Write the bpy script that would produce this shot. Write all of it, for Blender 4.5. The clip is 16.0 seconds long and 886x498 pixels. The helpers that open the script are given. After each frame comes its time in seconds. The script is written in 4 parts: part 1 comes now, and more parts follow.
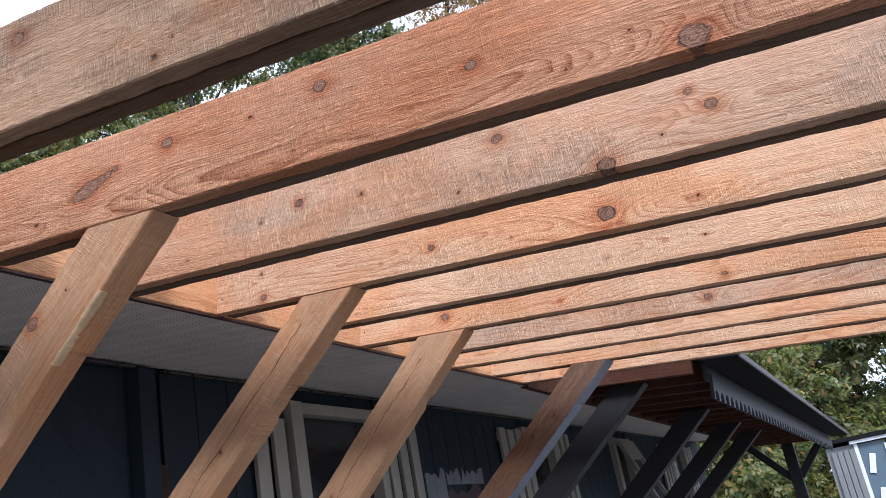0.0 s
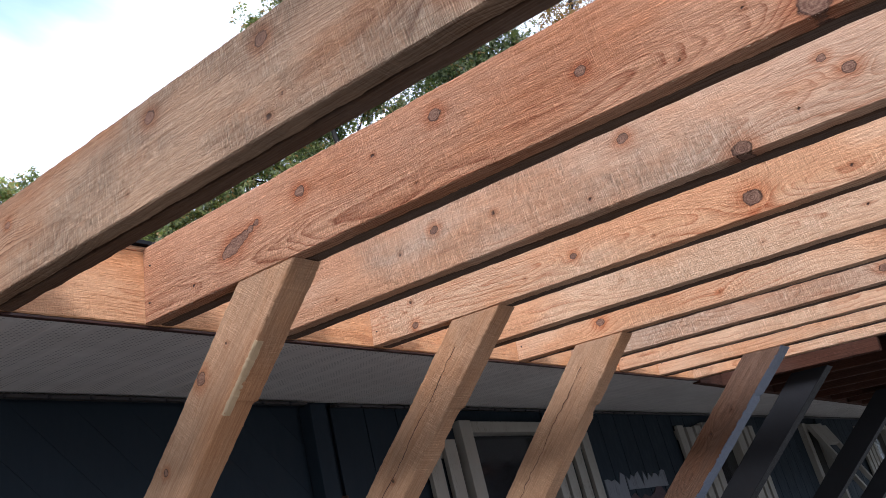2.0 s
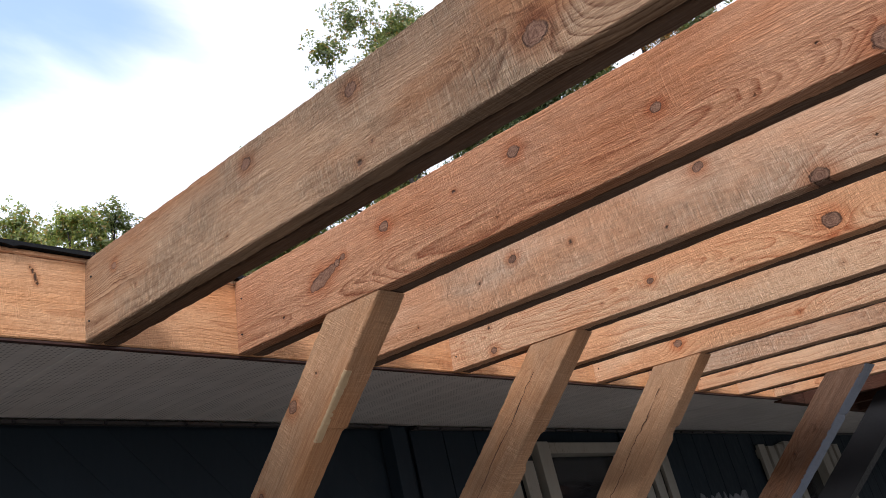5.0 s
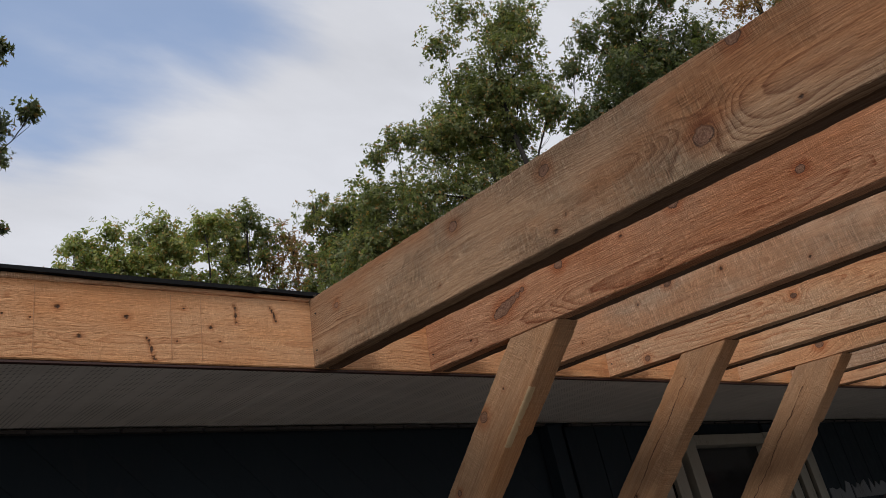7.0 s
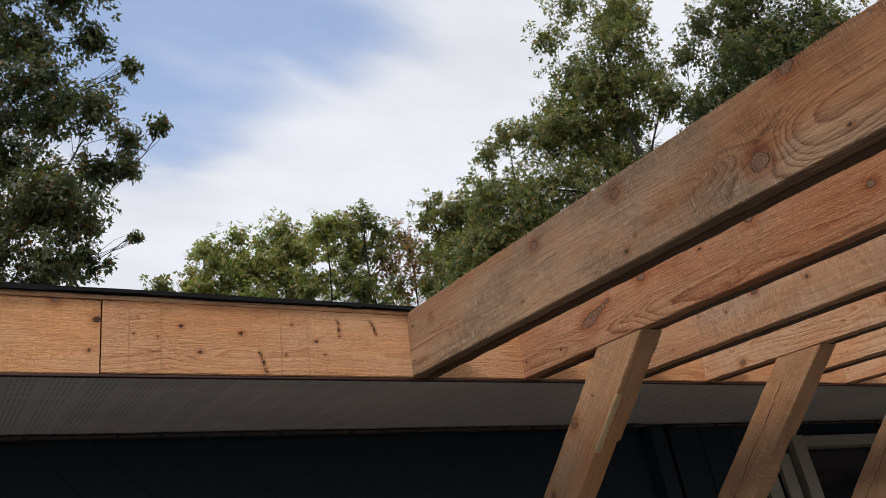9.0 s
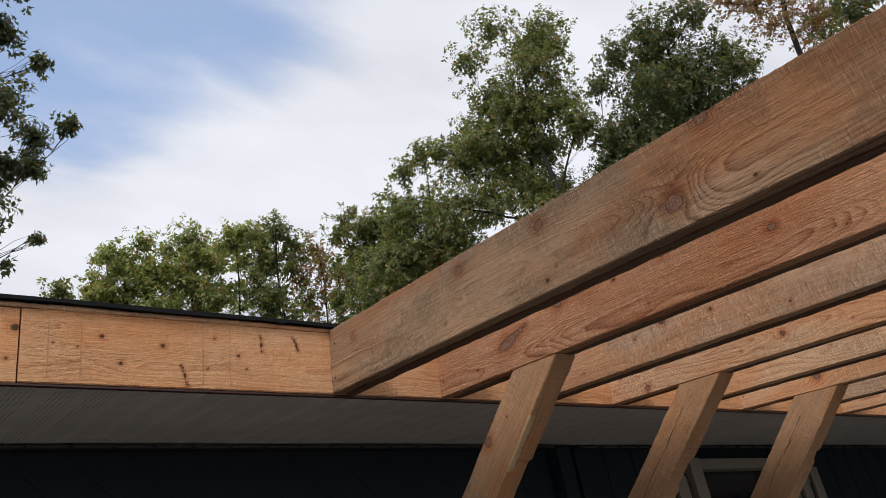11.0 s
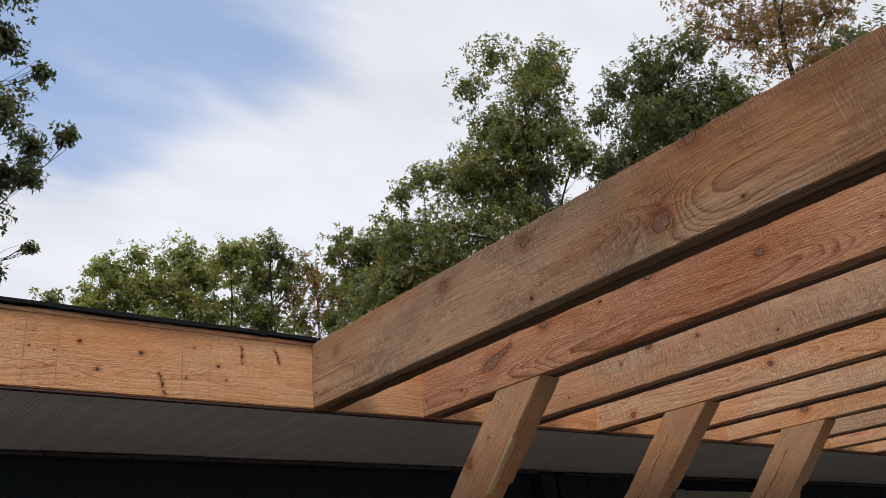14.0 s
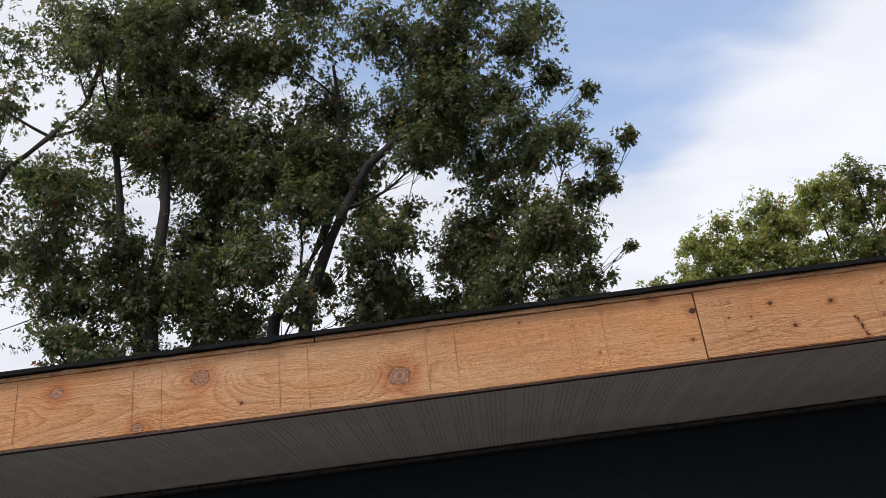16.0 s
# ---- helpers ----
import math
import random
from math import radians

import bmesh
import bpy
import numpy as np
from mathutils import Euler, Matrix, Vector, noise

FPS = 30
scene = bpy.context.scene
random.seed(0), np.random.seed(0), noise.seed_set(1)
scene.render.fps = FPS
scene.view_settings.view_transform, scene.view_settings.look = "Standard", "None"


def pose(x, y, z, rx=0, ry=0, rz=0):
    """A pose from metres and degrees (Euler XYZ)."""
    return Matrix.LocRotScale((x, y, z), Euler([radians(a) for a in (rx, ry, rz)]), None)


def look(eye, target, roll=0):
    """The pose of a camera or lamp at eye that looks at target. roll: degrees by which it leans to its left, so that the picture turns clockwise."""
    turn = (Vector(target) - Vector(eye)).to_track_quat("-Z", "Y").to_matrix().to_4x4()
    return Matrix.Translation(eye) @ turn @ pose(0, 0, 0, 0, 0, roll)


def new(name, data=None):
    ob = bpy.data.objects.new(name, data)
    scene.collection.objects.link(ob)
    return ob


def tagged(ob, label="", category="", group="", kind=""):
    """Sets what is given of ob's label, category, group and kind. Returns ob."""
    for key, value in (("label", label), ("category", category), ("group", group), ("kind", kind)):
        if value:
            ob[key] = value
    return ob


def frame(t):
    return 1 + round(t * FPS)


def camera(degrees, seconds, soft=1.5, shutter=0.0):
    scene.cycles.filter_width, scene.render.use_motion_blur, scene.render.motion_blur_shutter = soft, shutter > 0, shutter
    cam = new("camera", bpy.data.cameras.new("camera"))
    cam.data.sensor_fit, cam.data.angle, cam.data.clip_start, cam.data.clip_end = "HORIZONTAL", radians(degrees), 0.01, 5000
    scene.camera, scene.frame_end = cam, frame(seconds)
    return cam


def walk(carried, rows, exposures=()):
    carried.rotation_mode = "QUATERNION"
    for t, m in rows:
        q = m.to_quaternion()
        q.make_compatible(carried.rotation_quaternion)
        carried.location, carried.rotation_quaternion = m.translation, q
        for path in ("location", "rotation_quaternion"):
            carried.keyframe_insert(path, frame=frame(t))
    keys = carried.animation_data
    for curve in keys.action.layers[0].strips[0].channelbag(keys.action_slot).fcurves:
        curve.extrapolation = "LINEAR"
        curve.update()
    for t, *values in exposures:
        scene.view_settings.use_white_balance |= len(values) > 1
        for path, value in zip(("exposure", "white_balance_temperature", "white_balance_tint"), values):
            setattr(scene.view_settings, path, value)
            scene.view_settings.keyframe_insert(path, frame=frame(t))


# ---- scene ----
cam = camera(53.7, 16.0, soft=0.8)
PATH = [
    (0, (-0.828, -1.835, 1.767), (0.884, -0.972, 2.337), -4.5),
    (0.2, (-0.797, -1.846, 1.774), (0.867, -0.889, 2.335), -5.0),
    (0.5, (-0.786, -1.85, 1.777), (0.844, -0.834, 2.337), -6.4),
    (1, (-0.787, -1.854, 1.784), (0.805, -0.789, 2.358), -8.0),
    (1.5, (-0.788, -1.86, 1.786), (0.764, -0.75, 2.384), -8.8),
    (2, (-0.795, -1.866, 1.789), (0.717, -0.716, 2.415), -8.8),
    (2.5, (-0.791, -1.865, 1.788), (0.692, -0.686, 2.43), -8.7),
    (3, (-0.794, -1.859, 1.789), (0.666, -0.656, 2.44), -8.1),
    (5.5, (-0.927, -1.926, 1.806), (0.436, -0.64, 2.504), -8.7),
    (6, (-1.081, -2.003, 1.808), (0.223, -0.653, 2.5), -7.9),
    (6.5, (-1.19, -2.063, 1.806), (0.079, -0.675, 2.486), -7.5),
    (7, (-1.226, -2.078, 1.822), (-0.017, -0.642, 2.511), -8.2),
    (7.5, (-1.197, -2.098, 1.836), (-0.092, -0.595, 2.559), -7.9),
    (8, (-1.165, -2.135, 1.827), (-0.2, -0.544, 2.56), -6.7),
    (8.5, (-1.166, -2.189, 1.83), (-0.264, -0.554, 2.547), -6.5),
    (9, (-1.244, -2.245, 1.821), (-0.253, -0.659, 2.531), -6.9),
    (9.5, (-1.303, -2.284, 1.801), (-0.146, -0.797, 2.47), -6.7),
    (12, (-1.328, -2.283, 1.826), (-0.203, -0.82, 2.598), -6.4),
    (12.5, (-1.343, -2.278, 1.826), (-0.257, -0.794, 2.613), -6.6),
    (13, (-1.338, -2.273, 1.823), (-0.267, -0.785, 2.623), -6.5),
    (13.5, (-1.315, -2.275, 1.829), (-0.228, -0.796, 2.624), -5.9),
    (14, (-1.278, -2.273, 1.801), (-0.123, -0.834, 2.574), -4.9),
    (14.5, (-1.255, -2.265, 1.811), (-0.14, -0.784, 2.562), -4.9),
    (14.7, (-1.299, -2.259, 1.815), (-0.273, -0.716, 2.568), -5.2),
    (15, (-1.361, -2.217, 1.816), (-0.549, -0.56, 2.587), -5.6),
    (15.2, (-1.416, -2.243, 1.798), (-0.773, -0.524, 2.595), -6.3),
    (15.5, (-1.42, -2.259, 1.766), (-1.064, -0.478, 2.604), -7.0),
    (15.7, (-1.411, -2.28, 1.769), (-1.253, -0.472, 2.61), -6.7),
    (16, (-1.508, -2.284, 1.782), (-1.536, -0.464, 2.609), -7.2),
]
# the eave and its rafters fall outwards; the path is written square to them
TILT = Matrix.Translation((0, 0, 2.4)) @ Matrix.Rotation(math.atan(0.115), 4, "X") @ Matrix.Translation((0, 0, -2.4))
walk(cam, [(t, TILT @ look(e, g, r)) for t, e, g, r in PATH],
     exposures=((0, 1.18, 5480, 14), (1.0, 1.28, 5400, 13), (1.5, 1.1, 5500, 13), (2.0, 1.0, 5500, 13), (3.0, 0.88, 5680, 13), (5.3, 0.62, 6050, 12), (6.0, 0.0, 6280, 11), (6.5, -0.18, 6400, 11), (7.0, -0.21, 6400, 11), (8.0, -0.26, 6450, 11), (8.5, 0.0, 6400, 11), (9.0, 0.06, 6400, 11), (11.8, 0.07, 6380, 11), (14.0, 0.07, 6380, 11), (16.0, 0.18, 6350, 11)))

# ---- light ----
SUN_EL, SUN_AZ = radians(42), radians(232)   # azimuth from +y towards +x
world = bpy.data.worlds.new("sky")
scene.world = world
world.use_nodes = True


def sky_nodes():
    nt = world.node_tree
    nt.nodes.clear()
    N, K = nt.nodes.new, nt.links.new

    def math_(op, a, b=None, c=None):
        n = N("ShaderNodeMath")
        n.operation = op
        for i, v in enumerate((a, b, c)):
            if v is None:
                continue
            if isinstance(v, (int, float)):
                n.inputs[i].default_value = v
            else:
                K(v, n.inputs[i])
        return n.outputs[0]

    sky = N("ShaderNodeTexSky")
    sky.sky_type, sky.sun_disc = "NISHITA", False
    sky.sun_elevation, sky.sun_rotation = SUN_EL, SUN_AZ
    co = N("ShaderNodeTexCoord")
    sep = N("ShaderNodeSeparateXYZ")
    K(co.outputs["Generated"], sep.inputs[0])
    zc = math_("ADD", math_("MAXIMUM", sep.outputs[2], 0.0), 0.22)
    com = N("ShaderNodeCombineXYZ")
    K(math_("DIVIDE", sep.outputs[0], zc), com.inputs[0])
    K(math_("DIVIDE", sep.outputs[1], zc), com.inputs[1])

    def fog(scale, detail, rough, off):
        m = N("ShaderNodeMapping")
        m.inputs["Location"].default_value = off
        m.inputs["Rotation"].default_value = (0, 0, radians(38))
        m.inputs["Scale"].default_value = (0.55, 1.25, 1.0)
        K(com.outputs[0], m.inputs[0])
        n = N("ShaderNodeTexNoise")
        n.inputs["Scale"].default_value, n.inputs["Detail"].default_value, n.inputs["Roughness"].default_value = scale, detail, rough
        n.inputs["Distortion"].default_value = 0.25
        K(m.outputs[0], n.inputs["Vector"])
        return n.outputs[0]
    big, fine = fog(1.9, 4, 0.5, (3.1, 1.7, 0)), fog(6.5, 6, 0.55, (0.4, 5.2, 0))
    # a clear break in the cloud, high over the roof
    gap = N("ShaderNodeVectorMath")
    gap.operation = "DOT_PRODUCT"
    nrm = N("ShaderNodeVectorMath")
    nrm.operation = "NORMALIZE"
    K(co.outputs["Generated"], nrm.inputs[0])
    K(nrm.outputs[0], gap.inputs[0])
    az, el = radians(14), radians(50)
    gap.inputs[1].default_value = (math.sin(az) * math.cos(el), math.cos(az) * math.cos(el), math.sin(el))
    brk = N("ShaderNodeMapRange")
    brk.interpolation_type = "SMOOTHSTEP"
    brk.inputs[1].default_value, brk.inputs[2].default_value = 0.93, 0.995
    brk.inputs[3].default_value, brk.inputs[4].default_value = 0.0, 1.0
    K(gap.outputs["Value"], brk.inputs[0])
    dens = math_("ADD", math_("MULTIPLY", big, 0.75), math_("MULTIPLY", fine, 0.3))
    dens = math_("SUBTRACT", dens, math_("MULTIPLY", brk.outputs[0], 0.27))
    cov = N("ShaderNodeMapRange")
    cov.interpolation_type = "SMOOTHSTEP"
    cov.inputs[1].default_value, cov.inputs[2].default_value = 0.24, 0.5
    cov.inputs[3].default_value, cov.inputs[4].default_value = 0.3, 0.97
    K(dens, cov.inputs[0])
    shade = N("ShaderNodeMapRange")
    shade.inputs[1].default_value, shade.inputs[2].default_value = 0.33, 0.6
    shade.inputs[3].default_value, shade.inputs[4].default_value = 6.5, 8.6
    K(math_("ADD", math_("MULTIPLY", big, 0.7), math_("MULTIPLY", fine, 0.3)), shade.inputs[0])
    white = N("ShaderNodeVectorMath")
    white.operation = "SCALE"
    white.inputs[0].default_value = (0.98, 0.99, 1.03)
    K(shade.outputs[0], white.inputs["Scale"])
    mix = N("ShaderNodeMix")
    mix.data_type = "RGBA"
    K(cov.outputs[0], mix.inputs[0])
    blue = N("ShaderNodeVectorMath")
    blue.operation = "MULTIPLY"
    blue.inputs[1].default_value = (1.85, 2.3, 2.55)
    K(sky.outputs[0], blue.inputs[0])
    K(blue.outputs[0], mix.inputs[6])
    K(white.outputs[0], mix.inputs[7])
    bg = N("ShaderNodeBackground")
    bg.inputs[1].default_value = 0.1
    K(mix.outputs[2], bg.inputs[0])
    out = N("ShaderNodeOutputWorld")
    K(bg.outputs[0], out.inputs[0])


sky_nodes()
sun = new("sun", bpy.data.lights.new("sun", "SUN"))
sun.data.energy, sun.data.angle, sun.data.color = 1.9, radians(16), (1.0, 0.94, 0.88)
sd = Vector((math.sin(SUN_AZ) * math.cos(SUN_EL), math.cos(SUN_AZ) * math.cos(SUN_EL), math.sin(SUN_EL)))
sun.matrix_world = look(sd * 30, (0, 0, 0))


# ---- materials ----
class Nodes:
    """A small hand for building a node material."""

    def __init__(self, name):
        self.mat = bpy.data.materials.new(name)
        self.mat.use_nodes = True
        self.nt = self.mat.node_tree
        self.nt.nodes.clear()
        self.out = self.nt.nodes.new("ShaderNodeOutputMaterial")
        self.bsdf = self.nt.nodes.new("ShaderNodeBsdfPrincipled")
        self.nt.links.new(self.bsdf.outputs[0], self.out.inputs[0])
        self.co = self.nt.nodes.new("ShaderNodeTexCoord").outputs["Object"]
        self.rnd = self.nt.nodes.new("ShaderNodeObjectInfo").outputs["Random"]

    def link(self, a, b):
        self.nt.links.new(a, b)

    def put(self, sock, v):
        if isinstance(v, bpy.types.NodeSocket):
            self.link(v, sock)
        else:
            sock.default_value = v

    def math(self, op, a, b=0.0, c=0.0):
        n = self.nt.nodes.new("ShaderNodeMath")
        n.operation = op
        for i, v in enumerate((a, b, c)):
            self.put(n.inputs[i], v)
        return n.outputs[0]

    def noise(self, scale, detail=3, rough=0.5, stretch=(1, 1, 1), vary=True, distort=0.0):
        m = self.nt.nodes.new("ShaderNodeMapping")
        m.inputs["Scale"].default_value = stretch
        self.link(self.co, m.inputs[0])
        n = self.nt.nodes.new("ShaderNodeTexNoise")
        n.noise_dimensions = "4D"
        n.inputs["Scale"].default_value, n.inputs["Detail"].default_value = scale, detail
        n.inputs["Roughness"].default_value, n.inputs["Distortion"].default_value = rough, distort
        self.link(m.outputs[0], n.inputs["Vector"])
        if vary:
            self.link(self.math("MULTIPLY", self.rnd, 57.0), n.inputs["W"])
        return n.outputs[0]

    def ramp(self, fac, *stops):
        n = self.nt.nodes.new("ShaderNodeValToRGB")
        e = n.color_ramp.elements
        while len(e) < len(stops):
            e.new(0.5)
        for el, (p, c) in zip(e, stops):
            el.position = p
            el.color = (*c, 1) if isinstance(c, tuple) else (c, c, c, 1)
        self.link(fac, n.inputs[0])
        return n.outputs[0]

    def rng(self, v, a, b, c, d, smooth=False):
        n = self.nt.nodes.new("ShaderNodeMapRange")
        if smooth:
            n.interpolation_type = "SMOOTHSTEP"
        for i, x in enumerate((v, a, b, c, d)):
            self.put(n.inputs[i], x)
        return n.outputs[0]

    def mix(self, fac, a, b, mode="MIX"):
        n = self.nt.nodes.new("ShaderNodeMix")
        n.data_type, n.blend_type = "RGBA", mode
        self.put(n.inputs[0], fac)
        for i, v in ((6, a), (7, b)):
            self.put(n.inputs[i], (*v, 1) if isinstance(v, tuple) else v)
        return n.outputs[2]

    def attr(self, name):
        n = self.nt.nodes.new("ShaderNodeAttribute")
        n.attribute_name = name
        return n.outputs["Fac"]

    def sep(self):
        n = self.nt.nodes.new("ShaderNodeSeparateXYZ")
        self.link(self.co, n.inputs[0])
        return n.outputs

    def done(self, color, rough=0.7, height=None, strength=0.4, dist=0.002, metal=0.0, spec=None):
        self.put(self.bsdf.inputs["Base Color"], (*color, 1) if isinstance(color, tuple) else color)
        self.put(self.bsdf.inputs["Roughness"], rough)
        self.bsdf.inputs["Metallic"].default_value = metal
        if spec is not None:
            self.bsdf.inputs["Specular IOR Level"].default_value = spec
        if height is not None:
            b = self.nt.nodes.new("ShaderNodeBump")
            b.inputs["Strength"].default_value, b.inputs["Distance"].default_value = strength, dist
            self.link(height, b.inputs["Height"])
            self.link(b.outputs[0], self.bsdf.inputs["Normal"])
        return self.mat


def wood(name, early, late, stain, period=0.005, saw=0.5, contrast=1.0, fuzz=1.0, blush=(1.0, 0.86, 0.72), knot=1.0):
    """Rough-sawn softwood: rings from the board's own grain field, knots, saw marks and weathering."""
    n = Nodes(name)
    grain, k = n.attr("grain"), n.attr("knot")
    wob = n.noise(16, 4, 0.55, (0.1, 1, 1))
    ring = n.math("ADD", n.math("DIVIDE", grain, period), n.math("ADD", n.math("MULTIPLY", wob, 0.9), n.math("MULTIPLY", n.math("SINE", n.math("MULTIPLY", grain, 270.0)), 0.35)))
    # each ring darkens slowly, then ends sharply
    saw_tooth = n.math("FRACT", ring)
    band = n.math("MULTIPLY", n.math("POWER", saw_tooth, 2.6), n.rng(saw_tooth, 0.9, 1.0, 1.0, 0.0))
    fibre = n.noise(300, 5, 0.7, (0.018, 1, 1))
    hair = n.noise(430, 4, 0.75, (0.12, 1, 1))
    patch = n.noise(4.2, 5, 0.65, (0.3, 1, 1))
    near = n.rng(k, 1.2, 9.0, 0.95, 0.0, True)
    vis = n.math("MAXIMUM", near, n.rng(n.noise(6, 4, 0.65, (0.28, 1, 1)), 0.40, 0.60, 0.28, 1.0, True))
    torn = n.rng(n.noise(240, 3, 0.7, (0.1, 1, 1)), 0.3, 0.6, 0.35, 1.0)
    f = n.math("MULTIPLY", n.math("MULTIPLY", n.math("MULTIPLY", band, vis), torn), 1.15 * contrast)
    col = n.mix(n.math("MINIMUM", f, 1.0), early, late)
    col = n.mix(n.rng(patch, 0.42, 0.68, 0.0, 0.75, True), col, n.mix(n.math("MULTIPLY", f, 0.7), stain, late))
    col = n.mix(n.rng(n.noise(2.6, 4, 0.6, (0.5, 1, 1.6)), 0.44, 0.62, 0.0, 0.95, True), col, n.mix(1.0, col, blush, "MULTIPLY"))
    col = n.mix(n.rng(fibre, 0.42, 0.64, 0.0, 0.75 * fuzz), col, n.mix(1.0, col, (0.55, 0.45, 0.37), "MULTIPLY"))
    col = n.mix(n.rng(hair, 0.5, 0.66, 0.0, 0.85 * fuzz), col, n.mix(1.0, col, (1.5, 1.5, 1.45), "MULTIPLY"))
    # short tears along the grain, where the saw lifted the fibres
    tear = n.rng(n.noise(270, 3, 0.6, (0.17, 1, 1)), 0.52, 0.68, 0.0, 1.0)
    tear = n.math("MULTIPLY", tear, n.rng(n.noise(5.5, 3, 0.6, (0.4, 1, 1)), 0.38, 0.64, 0.2, 1.0, True))
    col = n.mix(n.math("MINIMUM", n.math("MULTIPLY", tear, 0.26 + 0.22 * fuzz), 1.0), col, n.mix(1.0, col, (0.6, 0.46, 0.37), "MULTIPLY"))
    # scratches of the saw, slightly off square to the length, uneven and broken
    x, y, z = n.sep()
    com = n.nt.nodes.new("ShaderNodeCombineXYZ")
    sway = n.math("MULTIPLY_ADD", n.noise(3, 2, 0.5), 0.014, n.math("MULTIPLY_ADD", z, 0.14, x))
    n.link(sway, com.inputs[0])
    n.link(n.math("MULTIPLY", z, 0.035), com.inputs[2])

    def marks(scale, detail):
        t = n.nt.nodes.new("ShaderNodeTexNoise")
        t.inputs["Scale"].default_value, t.inputs["Detail"].default_value, t.inputs["Roughness"].default_value = scale, detail, 0.6
        n.link(com.outputs[0], t.inputs["Vector"])
        return t.outputs[0]
    cut = n.math("ADD", n.rng(marks(360, 2), 0.5, 0.66, 0.0, 1.0), n.math("MULTIPLY", n.rng(marks(820, 2), 0.48, 0.66, 0.0, 1.0), 0.7))
    mask = n.rng(n.noise(3.4, 4, 0.65, (0.6, 1, 1)), 0.42, 0.62, 0.06, saw, True)
    broken = n.rng(n.noise(120, 3, 0.65, (0.7, 1, 0.3)), 0.34, 0.58, 0.3, 1.0)
    cut = n.math("MULTIPLY", n.math("MULTIPLY", cut, broken), mask)
    col = n.mix(n.math("MINIMUM", n.math("MULTIPLY", cut, 1.0), 1.0), col, n.mix(1.0, col, (1.45, 1.6, 1.75), "MULTIPLY"))
    col = n.mix(n.rng(n.noise(1.1, 4, 0.6), 0.3, 0.7, 0.0, 0.5), col, n.mix(1.0, col, (0.72, 0.66, 0.62), "MULTIPLY"))
    # knots: a smoky ringed heart, a broken dark rim, a reddish halo; pin knots and nail holes are nearly black
    kk = n.math("ADD", k, n.math("MULTIPLY_ADD", n.noise(70, 3, 0.6), 0.9, -0.45))
    heart = n.mix(n.math("MULTIPLY_ADD", n.math("SINE", n.math("MULTIPLY", kk, 17.0)), 0.3, n.rng(n.noise(120, 3, 0.6), 0.35, 0.65, 0.1, 0.7)), tuple(c * knot for c in (0.175, 0.088, 0.056)), tuple(c * knot for c in (0.33, 0.185, 0.118)))
    halo = n.rng(kk, 0.9, 3.2, 0.8, 0.0, True)
    col = n.mix(halo, col, n.mix(1.0, col, (0.8, 0.56, 0.43), "MULTIPLY"))
    col = n.mix(n.rng(kk, 0.9, 1.1, 1.0, 0.0), col, heart)
    rim = n.ramp(n.math("DIVIDE", kk, 2.4), (0.0, 0.0), (0.33, 0.0), (0.40, 0.85), (0.43, 0.6), (0.48, 0.0))
    col = n.mix(n.math("MULTIPLY", rim, n.rng(n.noise(45, 2, 0.5), 0.36, 0.54, 0.4 / knot, 1.0 / knot)), col, (0.035, 0.018, 0.012))
    pin = n.math("ADD", n.attr("pin"), n.math("MULTIPLY_ADD", n.noise(300, 2, 0.5), 0.6, -0.3))
    col = n.mix(n.rng(pin, 0.8, 3.0, 0.6, 0.0, True), col, n.mix(1.0, col, (0.68, 0.5, 0.4), "MULTIPLY"))
    dot = n.rng(pin, 0.6, 1.1, 0.92, 0.0)
    col = n.mix(dot, col, (0.04, 0.026, 0.02))
    h = n.math("ADD", n.math("MULTIPLY", band, 0.1), n.math("MULTIPLY", fibre, 0.8))
    h = n.math("ADD", h, n.math("MULTIPLY", cut, 0.9))
    h = n.math("ADD", h, n.math("MULTIPLY", hair, 0.9))
    h = n.math("SUBTRACT", h, n.math("MULTIPLY_ADD", dot, 1.5, n.math("MULTIPLY", tear, 0.55)))
    return n.done(col, n.rng(fibre, 0.2, 0.8, 0.65, 0.9), h, 0.9, 0.0036 if fuzz > 0.6 else 0.0024, spec=0.2)


W_GREY = wood("weathered_tan_wood", (0.44, 0.285, 0.172), (0.16, 0.072, 0.036), (0.35, 0.235, 0.15), period=0.0050, saw=2.6, contrast=1.3, fuzz=0.8, blush=(0.9, 0.66, 0.5))
W_RED = wood("red_orange_wood", (0.62, 0.335, 0.19), (0.28, 0.095, 0.042), (0.53, 0.30, 0.18), period=0.0048, saw=0.6, contrast=1.3, fuzz=1.1, blush=(0.92, 0.76, 0.64))
W_TAN = wood("pale_tan_wood", (0.61, 0.40, 0.26), (0.34, 0.145, 0.07), (0.53, 0.37, 0.25), saw=1.9, contrast=1.0, fuzz=0.6, blush=(1.0, 0.8, 0.66))
W_PALE = wood("fresh_pale_wood", (0.72, 0.465, 0.285), (0.42, 0.16, 0.07), (0.70, 0.44, 0.265), saw=0.9, contrast=1.15, fuzz=0.55, blush=(1.0, 0.82, 0.68))
W_LEDGER = wood("fresh_yellow_wood", (0.74, 0.415, 0.215), (0.40, 0.15, 0.058), (0.76, 0.475, 0.28), period=0.0046, saw=0.5, contrast=0.85, fuzz=0.6, knot=1.7)
W_BRACE = wood("sawn_brace_wood", (0.55, 0.33, 0.185), (0.31, 0.14, 0.065), (0.44, 0.28, 0.17), period=0.010, saw=0.8, contrast=0.5, fuzz=0.6)
W_STAIN = wood("brown_stained_wood", (0.22, 0.128, 0.08), (0.10, 0.053, 0.033), (0.165, 0.10, 0.067), saw=0.3)
